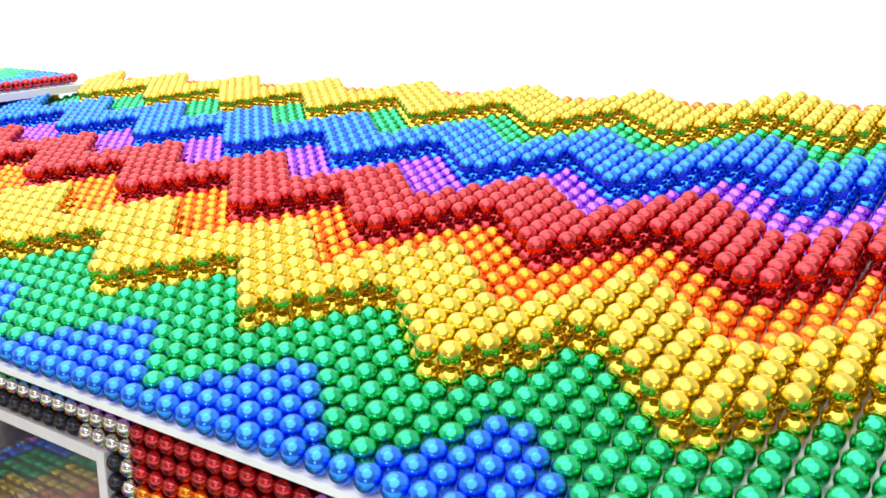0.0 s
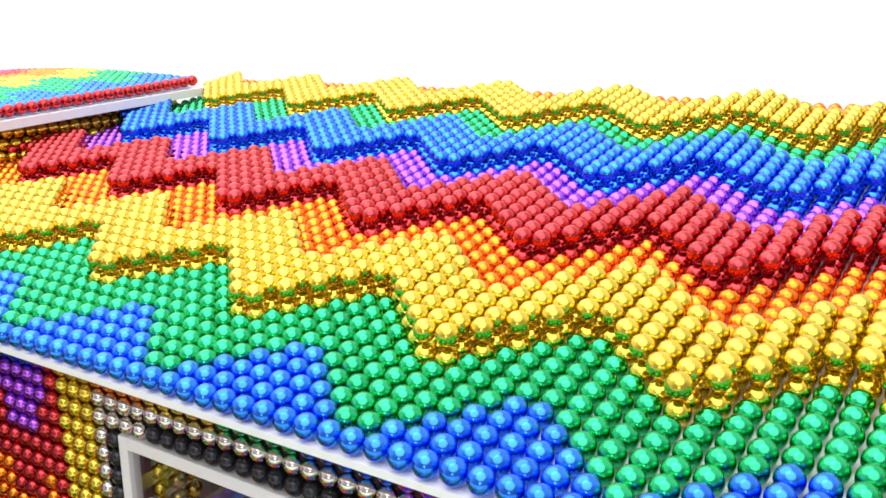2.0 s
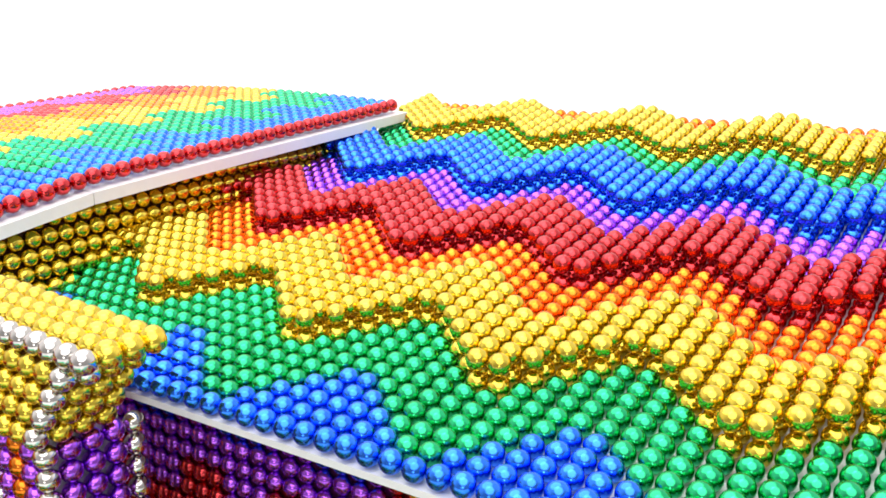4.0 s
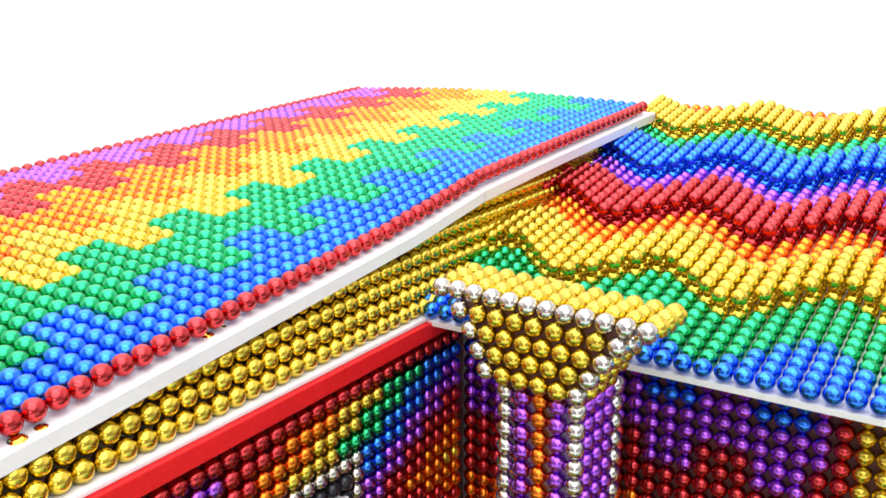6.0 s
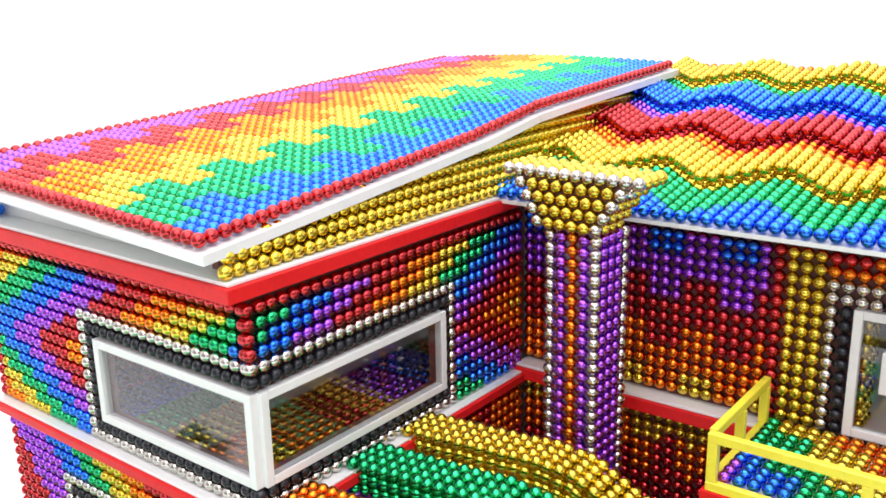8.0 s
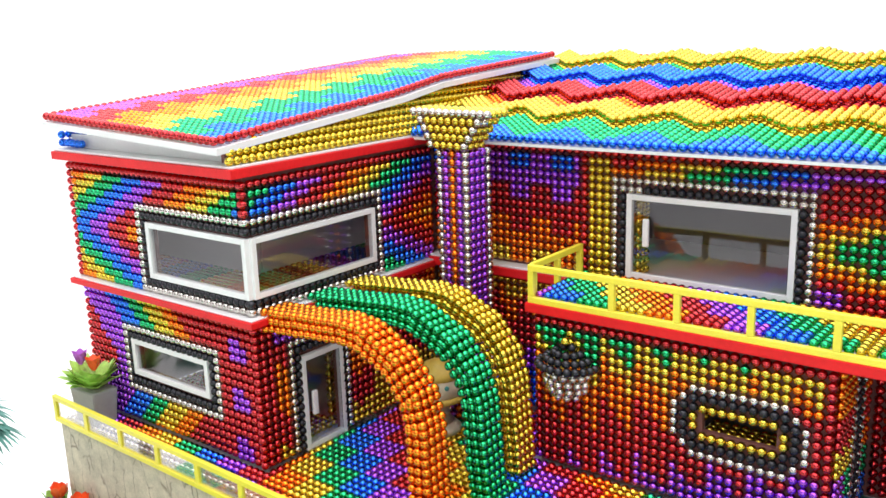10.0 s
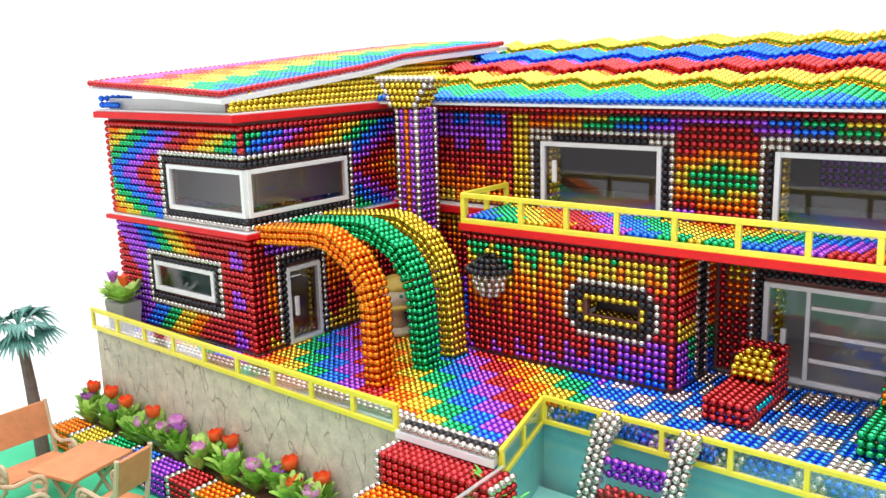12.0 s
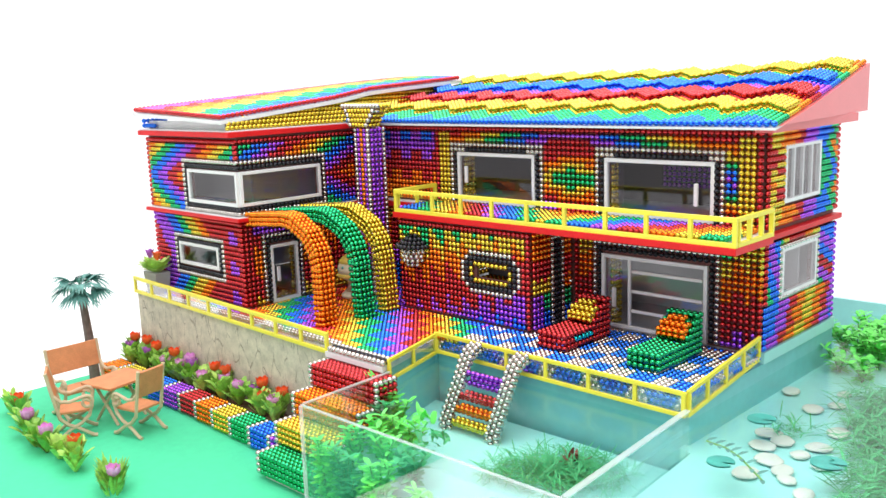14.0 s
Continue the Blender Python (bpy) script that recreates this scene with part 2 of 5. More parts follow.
# slab with the balcony over the lower storey
slab_mid = thing("slab_middle", "red-edged floor slab between the storeys", "slab", kind="structure")
slab("slab_edge", (-5.9, -12.6, Z1 + 0.35), (64.0, -0.6, Z1 + 1.4), REDSHEET, slab_mid)
slab("slab_edge", (-28.0, -1.9, Z1 + 0.35), (-5.9, 0.4, Z1 + 1.4), REDSHEET, slab_mid)
slab("slab_sheet", (-5.6, -12.3, Z1 + 1.42), (63.6, -0.6, Z1 + 1.75), WHITE, slab_mid)
slab("slab_sheet", (-28.0, -1.6, Z1 + 1.42), (-5.65, 0.4, Z1 + 1.7), WHITE, slab_mid)
slab("slab_edge", (60.6, -0.6, Z1 + 0.45), (63.1, 27.9, Z1 + 1.3), REDSHEET, slab_mid)
balcony_floor = thing("floor_balcony", "balcony floor of rainbow magnet balls", "floor", kind="structure")
cells = []
for i in range(67):
    for j in range(11):
        x, y = -4.6 + i, -11.4 + j
        cells.append((x, y, 20.2, rain(5.0 - (i / 4 if i < 33 else 8.25 - (i - 33) / 4.8) - 0.6 * (j // 3))))
balls(balcony_floor, cells, singles=(0, -8, 20))

# lower storey: front box with the porthole
LX = [-4.6 + i for i in range(32)]
LZ = [1.5 + j for j in range(17)]
rng = random.Random(5)
JIT = [rng.uniform(-1.1, 1.1) for _ in range(40)]


def front_lower(i, j, x, z):
    if j == 16:
        return "R"
    cx, cz = 17.9, 10.0
    dx, dz = abs(x - cx), abs(z - cz)
    if dx < 3.6 and dz < 1.1:
        return ""
    if (dx < 4.6 and dz < 1.1) or (dx < 3.6 and dz < 2.1):
        return "Y"
    if (dx < 6 and dz < 1.6) or (dx < 5.2 and dz < 2.6) or (dx < 4 and dz < 3.1):
        return "K"
    if (dx < 7 and dz < 1.6) or (dx < 6.0 and dz < 2.6) or (dx < 5 and dz < 4.1):
        return "S"
    if i == 31:
        return "R"
    d = 15 - j
    s = (i // 4) / 7.0
    jit = 1.5 - 1.0 * (i % 4) + JIT[i] * 0.3
    green, gold, orange, red, purple = 2.2 - 5 * s, 4.4 - 2.4 * s, 9.4 - 5.6 * s, 16.2 - 6.4 * s, 19.5 - 5.0 * s
    d += jit
    return "G" if d < green else "Y" if d < gold else "O" if d < orange else "R" if d < red else "P" if d < purple else "B"


low = thing("wall_front_lower", "lower front wall of coloured magnet balls with a porthole", "wall", kind="structure")
sheet_with_hole("board", 1, -11.3, -4.6, 26.3, 0.6, 18.0, [(14.2, 21.6, 8.9, 11.1)], GAPSHADE, low)
balls(low, grid(1, -11.75, LX, LZ, front_lower), singles=(14, -12, 9))
# its two returns
ret = thing("wall_return", "short side wall of coloured magnet balls with a black and silver strip", "wall", kind="structure")


def return_colour(i, j, y, z):
    if i in (6, 7):
        return "K" if j < 15 else "S"
    if i in (5, 8):
        return "S"
    d = 16 - j
    return "O" if d < 5 else "R" if d < 8 + i % 2 else ("Y" if i < 5 else "O") if d < 11 else "P" if i < 3 else "G" if d < 14 else "B"


balls(ret, grid(0, 26.9, [-10.8 + k for k in range(11)], LZ, return_colour), singles=(27, -6, 8))
slab("board", (25.6, -10.6, 0.6), (26.4, -0.2, 18.0), GAPSHADE, ret)
ret2 = thing("wall_return", "dim side wall of red, orange and blue magnet balls", "wall", kind="structure")
balls(ret2, grid(0, -5.1, [-10.8 + k for k in range(11)], LZ, lambda i, j, y, z: "R" if j > 10 else "P" if j > 5 else "B"))
slab("board", (-4.6, -10.6, 0.6), (-3.9, -0.2, 18.0), GAPSHADE, ret2)

# lower storey: recessed wall with the patio door, and dim back wall behind the slides
PX = [27.9 + i for i in range(35)]


def patio_wall(i, j, x, z):
    r = ringed(x, z, 33.4, 53.2, -5, 13.6)
    if r == "gap":
        return ""
    if r:
        return "S" if r == "S" or (r == "K" and z > 14.5) else "K"
    d = 16 - j
    q = d + JIT[i] * 1.3
    if x < 33:
        return "R" if i == 0 else "G" if q < 1 else "Y" if q < 5 else "O" if q < 9 else "R"
    return "G" if q < 1.2 and x < 58 else "Y" if q < 4.2 else "O" if q < 8.5 else "R" if q < 15 else "P"


patio = thing("wall_patio", "recessed wall of coloured magnet balls round the patio door", "wall", kind="structure")
sheet_with_hole("board", 1, 0.45, 26.4, 60.8, 0.6, 18.0, [(33.6, 53.0, 0.9, 13.4)], GAPSHADE, patio)
balls(patio, grid(1, 0.0, PX, LZ, patio_wall), singles=(58, 0, 8))
dim = thing("wall_behind_slides", "dim wall of red, purple and blue magnet balls behind the slides", "wall", kind="structure")


def dim_wall(i, j, x, z):
    d = 16 - j
    k = d + 0.5 * (i // 3 % 2) + JIT[i] * 0.8
    return "Y" if k < 2 else "O" if k < 5 and i % 5 < 3 else "R" if k < 9 else "P" if k < 12 else "B"


balls(dim, grid(1, 0.0, [-27.57 + k for k in range(23)], LZ, dim_wall))
slab("board", (-28.2, 0.45, 0.6), (-4.6, 1.15, 18.0), GAPSHADE, dim)

# right end wall, two storeys
RY = [0.9 + i for i in range(27)]


def right_wall(i, j, y, z):
    r = ringed(y, z, 6.2, 19.6, 23.4, 32.4) or ringed(y, z, 6.2, 19.4, 8.6, 16.4)
    if r == "gap":
        return ""
    if r == "K" and z < 18:
        return "S"
    if i == 26:
        return "R" if z > 19 else "P"
    if z > 19:
        if i == 0:
            return "R"
        if z > 32.2 or z < 23.2:
            return "YYOORPPBBGR"[min(10, int((i + 0.6 * (z % 3)) * 1.15) // 3)]
        if i < 6:
            return "R" if JIT[(i // 3 * 7 + j * 3) % 40] > 0.6 else "O" if JIT[(i // 3 + j * 5) % 40] > 0.85 else "Y"
        return "GGBGOGOR"[int(i - 20 + 1.2 * abs(z - 27)) // 2 % 8]
    if z < 8:
        d = abs(i - 15 + 0.8 * (4 - z) + JIT[int(z) + 3])
        return "Y" if d < 2.0 else "O" if d < 5.5 else "R" if d < 8 else "P" if d < 12 else "B"
    if i < 6:
        return "R" if i == 0 else "YGBPBGYO"[int(i * 0.8 - (17 - z) * 0.45 + 6) // 2 % 8]
    if i > 19:
        return "PBBGPRB"[int(z + 0.5 * (i - 23)) // 2 % 7]
    return "OYRROY"[int(i + j) // 3 % 6]


rightw = thing("wall_right", "end wall of rainbow magnet balls with two windows", "wall", kind="structure")
cells = grid(0, 62.2, RY, LZ, right_wall) + grid(0, 62.2, RY, FZ, right_wall)
balls(rightw, cells, singles=(62, 4, 12))
sheet_with_hole("board", 0, 61.7, 1.2, 27.3, 0.6, 35.0, [(6.5, 19.3, 23.7, 32.1), (6.5, 19.1, 8.9, 16.1)], GAPSHADE, rightw, toward=-1)
slab("slab_edge", (60.6, -0.6, 34.6), (63.6, 32.0, 36.0), PINK, rightw)

# wing, upper storey
WX0, WY0 = -61.6, -32.0
WFX = [WX0 + i for i in range(34)]
WSY = [WY0 + i for i in range(32)]
WZ = [20.5 + j for j in range(14)]


def wing_front(i, j, x, z):
    r = ringed(x, z, -46.2, -20, 20.9, 27.9)
    if r == "gap":
        return ""
    if r:
        return r
    if j == 13 or i in (0, 33):
        return "R"
    d = min(13 - j - 1, j + 1)
    return rain((i - 1 + 2 * d + 2) / 4 + 0.9)


def wing_side(i, j, y, z):
    r = ringed(y, z, -40, -12.0, 20.9, 27.9)
    if r == "gap":
        return ""
    if r:
        return r
    if j == 13 or i == 0:
        return "R"
    d = min(13 - j - 1, j + 2)
    return rain((i - 1 + 2 * d + 1) / 4 + 3)


wf = thing("wall_wing_front", "wing front wall with zigzag rainbow bands of magnet balls", "wall", kind="structure")
balls(wf, grid(1, WY0, WFX, [19.6] + WZ, lambda i, j, x, z: wing_front(i, j - 1, x, z)), singles=(-34, -32, 30))
sheet_with_hole("board", 1, WY0 + 0.5, WX0 - 0.4, -28.8, 19.6, 34.4, [(-45.9, -28.8, 21.3, 27.5)], GAPSHADE, wf)
ws = thing("wall_wing_side", "wing side wall with zigzag rainbow bands of magnet balls", "wall", kind="structure")
balls(ws, grid(0, -28.3, WSY, [19.6] + WZ, lambda i, j, y, z: wing_side(i, j - 1, y, z)), singles=(-28, -24, 30))
sheet_with_hole("board", 0, -28.8, WY0 + 1.2, 1.0, 19.6, 34.4, [(WY0 + 1.2, -12.4, 21.3, 27.5)], GAPSHADE, ws, toward=-1)
wl = thing("wall_wing_left", "outer side wall of the wing in red magnet balls", "wall", kind="structure")
balls(wl, grid(0, WX0 - 0.3, [WY0 + 1 + k for k in range(6)], LZ + WZ, lambda i, j, y, z: "R" if z > 19 or i == 0 else "P"))
slab("board", (WX0, WY0 + 1.2, 0.6), (WX0 + 0.6, 31.0, 34.4), WHITE, wl)

# wing, lower storey


def wing_low_front(i, j, x, z):
    r = ringed(x, z, -52.3, -37.2, 7.4, 12.2)
    if r == "gap":
        return ""
    if r:
        return r
    d = min(16 - j, j + 1)
    q = i - 0.9 * d + 4
    if i > 28:
        c = (j + 1) % 6
        return "P" if (i in (29, 30) and 1 <= c <= 3) or (i == 31 and c in (1, 2)) else "R"
    return "R" if q < 2.5 else "P" if q < 8.5 else "B" if q < 12.5 else "G" if q < 16 else "Y" if q < 19.6 else "O" if q < 23 else "R"


def wing_low_side(i, j, y, z):
    r = ringed(y, z, -25.8, -19.0, -5, 12.6)
    if r == "gap":
        return ""
    if r:
        return r
    d = 16 - j
    q = d + JIT[i] * 1.4 + 0.25 * i
    if i < 3:
        return "R"
    return "P" if d < 3 and i < 14 else "R" if q < 7 else "O" if q < 13 else "R" if q < 17 else "Y"


wlf = thing("wall_wing_front_lower", "lower wing wall in bent rainbow bands of magnet balls", "wall", kind="structure")
balls(wlf, grid(1, WY0 + 0.3, WFX, LZ, wing_low_front), singles=(-38, -32, 12))
sheet_with_hole("board", 1, WY0 + 0.8, WX0 - 0.4, -28.8, 0.6, 18.0, [(-52.0, -37.5, 7.7, 11.9)], GAPSHADE, wlf)
wls = thing("wall_wing_side_lower", "lower wing side wall of red and orange magnet balls by the door", "wall", kind="structure")
balls(wls, grid(0, -28.3, WSY, LZ, wing_low_side), singles=(-28, -26, 12))
sheet_with_hole("board", 0, -28.8, WY0 + 1.5, 1.0, 0.6, 18.0, [(-25.6, -19.2, 0.9, 12.4)], GAPSHADE, wls, toward=-1)
wslab = thing("slab_wing", "red painted floor slabs round the wing", "slab", kind="structure")
slab("slab_edge", (WX0 - 0.9, WY0 - 1.4, Z1 + 0.2), (-26.9, 0.2, Z1 + 0.9), REDSHEET, wslab)
slab("slab_sheet", (WX0 - 0.6, WY0 - 1.1, Z1 + 0.92), (-27.2, 0.0, Z1 + 1.12), WHITE, wslab)
slab("slab_edge", (WX0 - 0.6, WY0 - 1.9, 34.45), (-27.5, 0.2, 35.45), REDSHEET, wslab)
slab("slab_sheet", (WX0 - 0.3, WY0 - 1.6, 35.47), (-27.8, 0.2, 35.75), WHITE, wslab)

# main roof: a white sheet, a layer of balls in zigzag bands, and four raised bands on top
ROW, SLOPE = 0.957, 0.163


def roof_at(x, r, up=0.0):
    y = 1.4 + ROW * (r - 6)  # the sheet bows upwards at its ridge and outer end
    n = Vector((0, -SLOPE, 1)).normalized()
    p = Vector((x, y, 37.06 + SLOPE * (y - 1.15) + 0.018 * max(0.0, r - 27) + max(0.0, x - 35) / 27 * max(0.0, r - 8) / 38)) + n * up
    return p


def roof_end(r):
    """The outer edge of the roof, which is cut at a slant."""
    return 65.2 - 3.6 * r / 45


def wave(c, band):
    """The zigzag of a band; its teeth drift along the roof from band to band and narrow towards the outer end."""
    s = (0.0, 1.4, 1.8, 2.8)[max(0, (band - 6) // 10)]
    return tri(math.floor(c + s + 0.075 * max(0, c - 33) + 0.5))


def roof_colour(c, r):
    for band, k in zip((1, 6, 11, 16, 21, 26, 31, 36, 41), "BGYORPBGY"):
        if r - wave(c, band) < band:
            return k
    return "O"


roof = thing("roof_main", "main roof of raised zigzag bands of rainbow magnet balls", "roof", kind="structure")
lower, upper = [], []
ROWS = 46
for c in range(-17, 79):
    for r in range(ROWS):
        last = math.floor(roof_end(r) + 12.7)
        if c <= last:
            x = -12.7 + c + max(0, c - last + 8) / 8 * (roof_end(r) + 12.7 - last)
            lower.append((*roof_at(x, r), roof_colour(c, r)))
    for s, k in ((6, "Y"), (16, "R"), (26, "B"), (36, "Y")):
        for t in range(5):
            r = s + wave(c, s) + t + 0.15
            if r < ROWS and -12.7 + c <= roof_end(r):
                upper.append((*roof_at(-12.7 + c, r, 1.0), k))
near = [q for q in lower if q[1] < 14]
far = [q for q in lower if q[1] >= 14]
balls(roof, near, level=3, singles=(20, -2, 37), size=0.95)
balls(roof, far, level=2, size=0.95)
balls(roof, [q for q in upper if q[1] < 12], level=3, size=0.95)
balls(roof, [q for q in upper if q[1] >= 12], level=2, size=0.95)
bm = bmesh.new()
rings = []
for r in [-0.35] + list(range(2, ROWS, 2)) + [ROWS - 0.3]:
    rings.append([bm.verts.new(roof_at(x, r, up) * B) for x, up in ((-29.9, -0.52), (35.0, -0.52), (roof_end(r) + 0.3, -0.52), (roof_end(r) + 0.3, -0.86), (35.0, -0.86), (-29.9, -0.86))])
for p, q in zip(rings, rings[1:]):
    for k in range(6):
        bm.faces.new((p[k], p[(k + 1) % 6], q[(k + 1) % 6], q[k]))
bm.faces.new(rings[0]), bm.faces.new(rings[-1][::-1])
bmesh.ops.recalc_face_normals(bm, faces=bm.faces)
part("roof_sheet", bm, WHITE, roof)
bm = bmesh.new()
edge = [roof_at(roof_end(r) + 0.4, r, -0.4) for r in (0.5, 15, 30, ROWS - 0.4)]
edge += [Vector((edge[-1].x, edge[-1].y, 36.0)), Vector((edge[0].x, edge[0].y + 1.0, 36.0))]
inner, outer = [[bm.verts.new((p + Vector((d, 0, 0))) * B) for p in edge] for d in (0.0, 0.5)]
bm.faces.new(inner), bm.faces.new(outer[::-1])
for k in range(len(edge)):
    bm.faces.new((inner[k], outer[k], outer[k - 1], inner[k - 1]))
bmesh.ops.recalc_face_normals(bm, faces=bm.faces)
part("gable", bm, PINK, roof, "red translucent gable sheet")

# wing roof: two sheets that meet at a small step, with zigzag bands and a red rim
wroof = thing("roof_wing", "wing roof of flat zigzag rainbow bands with a red rim", "roof", kind="structure")


def wing_roof_z(x, y):
    """Height of the bowed wing roof, with a kink where its two sheets meet."""
    f = (-29.0 - x) / 32.6
    right = float(np.interp(y, (-36, -34, -6, 4, 31, 37), (38.1, 38.3, 41.0, 42.5, 44.1, 44.5)))
    left = 39.75 + 0.064 * (y + 34.6)
    return right + (left - right) * f + 0.5 * math.sin(math.pi * max(0, min(1, f))) * min(1.0, (y + 36) / 30)


cells, rim = [], []
for i in range(33):
    for j in range(67):
        x, y = -29.3 - i, -34.3 + j
        z = wing_roof_z(x, y)
        if i == 0 or j == 0 or i == 32:
            rim.append((x, y, z + 0.1, "R"))
            continue
        tooth = 3 if j % 6 in (4, 5, 0) else 0
        cells.append((x, y, z, "BGYORP"[sum(i > edge + tooth for edge in (3, 9, 14, 20, 25))]))
balls(wroof, cells, level=2, singles=(-38, -28, 39), size=1.0)
balls(wroof, rim, level=2, singles=(-30, -25, 39), name="rim_ball_row")
for ys in ([-34.75, -25, -15, -5, 2.95], [3.0, 12, 22, 31, 32.6]):
    bm = bmesh.new()
    xs = [-28.4 - 33.5 * k / 8 for k in range(9)]
    sheet = {(i, j, d): bm.verts.new(Vector((x, y, wing_roof_z(x, y) - d)) * B) for i, x in enumerate(xs) for j, y in enumerate(ys) for d in (0.52, 1.2)}
    n, m = len(xs) - 1, len(ys) - 1
    for i in range(n):
        for j in range(m):
            for d in (0.52, 1.2):
                bm.faces.new([sheet[i + a, j + b, d] for a, b in ((0, 0), (1, 0), (1, 1), (0, 1))])
    for j in range(m):
        for i in (0, n):
            bm.faces.new((sheet[i, j, 0.52], sheet[i, j + 1, 0.52], sheet[i, j + 1, 1.2], sheet[i, j, 1.2]))
    for i in range(n):
        for j in (0, m):
            bm.faces.new((sheet[i, j, 0.52], sheet[i + 1, j, 0.52], sheet[i + 1, j, 1.2], sheet[i, j, 1.2]))
    bmesh.ops.recalc_face_normals(bm, faces=bm.faces)
    part("roof_sheet", bm, WHITE, wroof)
goldw = thing("wall_gable_gold", "stepped rows of golden magnet balls under the wing roof", "wall", kind="structure")
cells = []
for k in range(8):
    for j in range(64):
        y = -33.2 + j
        z = 36.22 + 0.86 * k
        if z < wing_roof_z(-29, y) - 0.8:
            cells.append((-28.45 - 0.3 * k, y + 0.5 * (k % 2), z, "Y"))
balls(goldw, cells, level=3, singles=(-28, -10, 37))
# Shade-coloured board makes the dark gap under the wing roof edge.
prism("board", [(-32.0, 35.76), (30.8, 35.76), (30.8, wing_roof_z(-30, 30.8) - 1.5), (2.9, wing_roof_z(-30, 2.9) - 1.5), (-32, wing_roof_z(-30, -32) - 1.5)], 0, -31.2, -30.6, GAPSHADE, goldw)
bluew = thing("wall_gable_blue", "short row of blue magnet balls under the wing roof", "wall", kind="structure")
balls(bluew, [(-61.4, -32.6 + j, 36.4 + k, "B") for j in range(6) for k in range(2)] + [(-61.4 + j, -32.4, 36.4, "B") for j in range(5)])
slab("board", (-61.0, -31.6, 35.76), (-29.6, -31.2, 37.4), WHITE, bluew)

# column with its flared golden head
column = thing("column", "square column of purple, orange and silver magnet balls with a flared golden head", "column")
COL = Matrix.Translation((-18.1, -7.2, 0)) @ Matrix.Rotation(radians(-4), 4, "Z")
cells = []
for z in [1.5 + k for k in range(34)]:
    for i in range(5):
        k = "SPOPS"[i]
        p = COL @ Vector((-2 + i, -1.6, z))
        cells.append((*p, k))
        if i:
            p = COL @ Vector((2, -1.6 + i, z))
            cells.append((*p, "PPPS"[i - 1]))
balls(column, cells, level=3, singles=(-18, -9, 30), name="shaft_ball_field")
bm = bmesh.new()
box(bm, (-1.5, -1.1, 0.8), (1.5, 2.0, 35.0), 0.1, Matrix.Translation(COL.translation * B) @ COL.to_3x3().to_4x4())
part("core", bm, WHITE, column)
cells = []
for k, (h, n) in enumerate(((2.6, 6), (3.15, 7), (3.75, 8), (4.45, 9), (5.75, 12))):
    z, yf = 35.5 + 0.93 * k, -2.0 + 0.12 * k
    for i in range(n):
        u = -h + 2 * h * i / (n - 1)
        cells.append((*(COL @ Vector((u - 0.4, yf, z))), "S" if i in (0, n - 1) or k == 4 else "Y"))
    for j in range(1, 4):
        cells.append((*(COL @ Vector((h - 0.3, yf + j * 0.97, z))), "S" if j == 1 and k == 3 else "Y"))
        cells.append((*(COL @ Vector((-h - 0.5, yf + j * 0.97, z))), "Y"))
    if k == 4:
        for i in range(1, 4):
            for j in range(n):
                cells.append((*(COL @ Vector((-h - 0.4 + 2 * h * j / (n - 1), yf + i * 0.97, z + 0.1))), "Y"))
balls(column, cells, level=3, singles=(-18, -12, 38), name="head_ball_field")
bm = bmesh.new()
low = [bm.verts.new((COL @ Vector((x - 0.4, y, 35.1))) * B) for x, y in ((-2.1, -1.7), (2.1, -1.7), (2.1, 0.9), (-2.1, 0.9))]
top = [bm.verts.new((COL @ Vector((x - 0.4, y, 39.1))) * B) for x, y in ((-5.0, -1.2), (5.0, -1.2), (5.0, 1.4), (-5.0, 1.4))]
bm.faces.new(low[::-1]), bm.faces.new(top)
for k in range(4):
    bm.faces.new((low[k], low[(k + 1) % 4], top[(k + 1) % 4], top[k]))
part("head_core", bm, GAPSHADE, column)

# terrace floor
terrace = thing("floor_terrace", "terrace floor of rainbow and blue and silver magnet balls", "floor", kind="structure")
cells = []
for i in range(125):
    for j in range(40):
        x, y = -61.6 + i, -38.4 + j
        if y > (-32.3 if x < -27.6 else -12.3 if -6 < x < 27 else -0.7):
            continue
        if x > 18.3 - 0.31 * (y + 37) and y < -22.4:
            continue
        if x < 4.6 and j < 2:
            continue
        if j < 3 if x > 4.6 else j < 4:
            k = "K" if j == 1 else "S"
        elif x < 18.0 - 0.15 * (y + 12) or y < -30:
            k = rain((x - 4.8) / 4 + 2 + math.floor((y + 37.5) / 4))
        else:
            k = "S" if (x + math.floor((y + 37.5) / 4) * 4 - 35.5 - 8.8 + 1.75) % 7.25 < 3.5 else "B"
        cells.append((x, y, 0.5, k))
for i in range(48):
    for k in range(3):
        x = 14.8 + i + 0.5 * (k % 2)
        cells.append((x, -22.2 - 0.018 * i, -0.35 - 0.86 * k, "S" if abs((x - 14.6 + 4) % 8.03 - 4) < 1.6 else "B"))
for j in range(22):
    cells.append((62.2, -22.6 + j, -0.4 + 0.1 * j, "S" if j % 8 < 3 else "B"))
balls(terrace, cells, singles=(8, -28, 0), size=1.07)
prism("board", [(-62.0, -37.2), (4.62, -37.2), (4.62, -38.9), (18.8, -38.9), (13.9, -21.5), (61.4, -22.4), (61.4, 0.4), (-62.0, 0.4)], 2, -0.9, -0.02, WHITE, terrace)

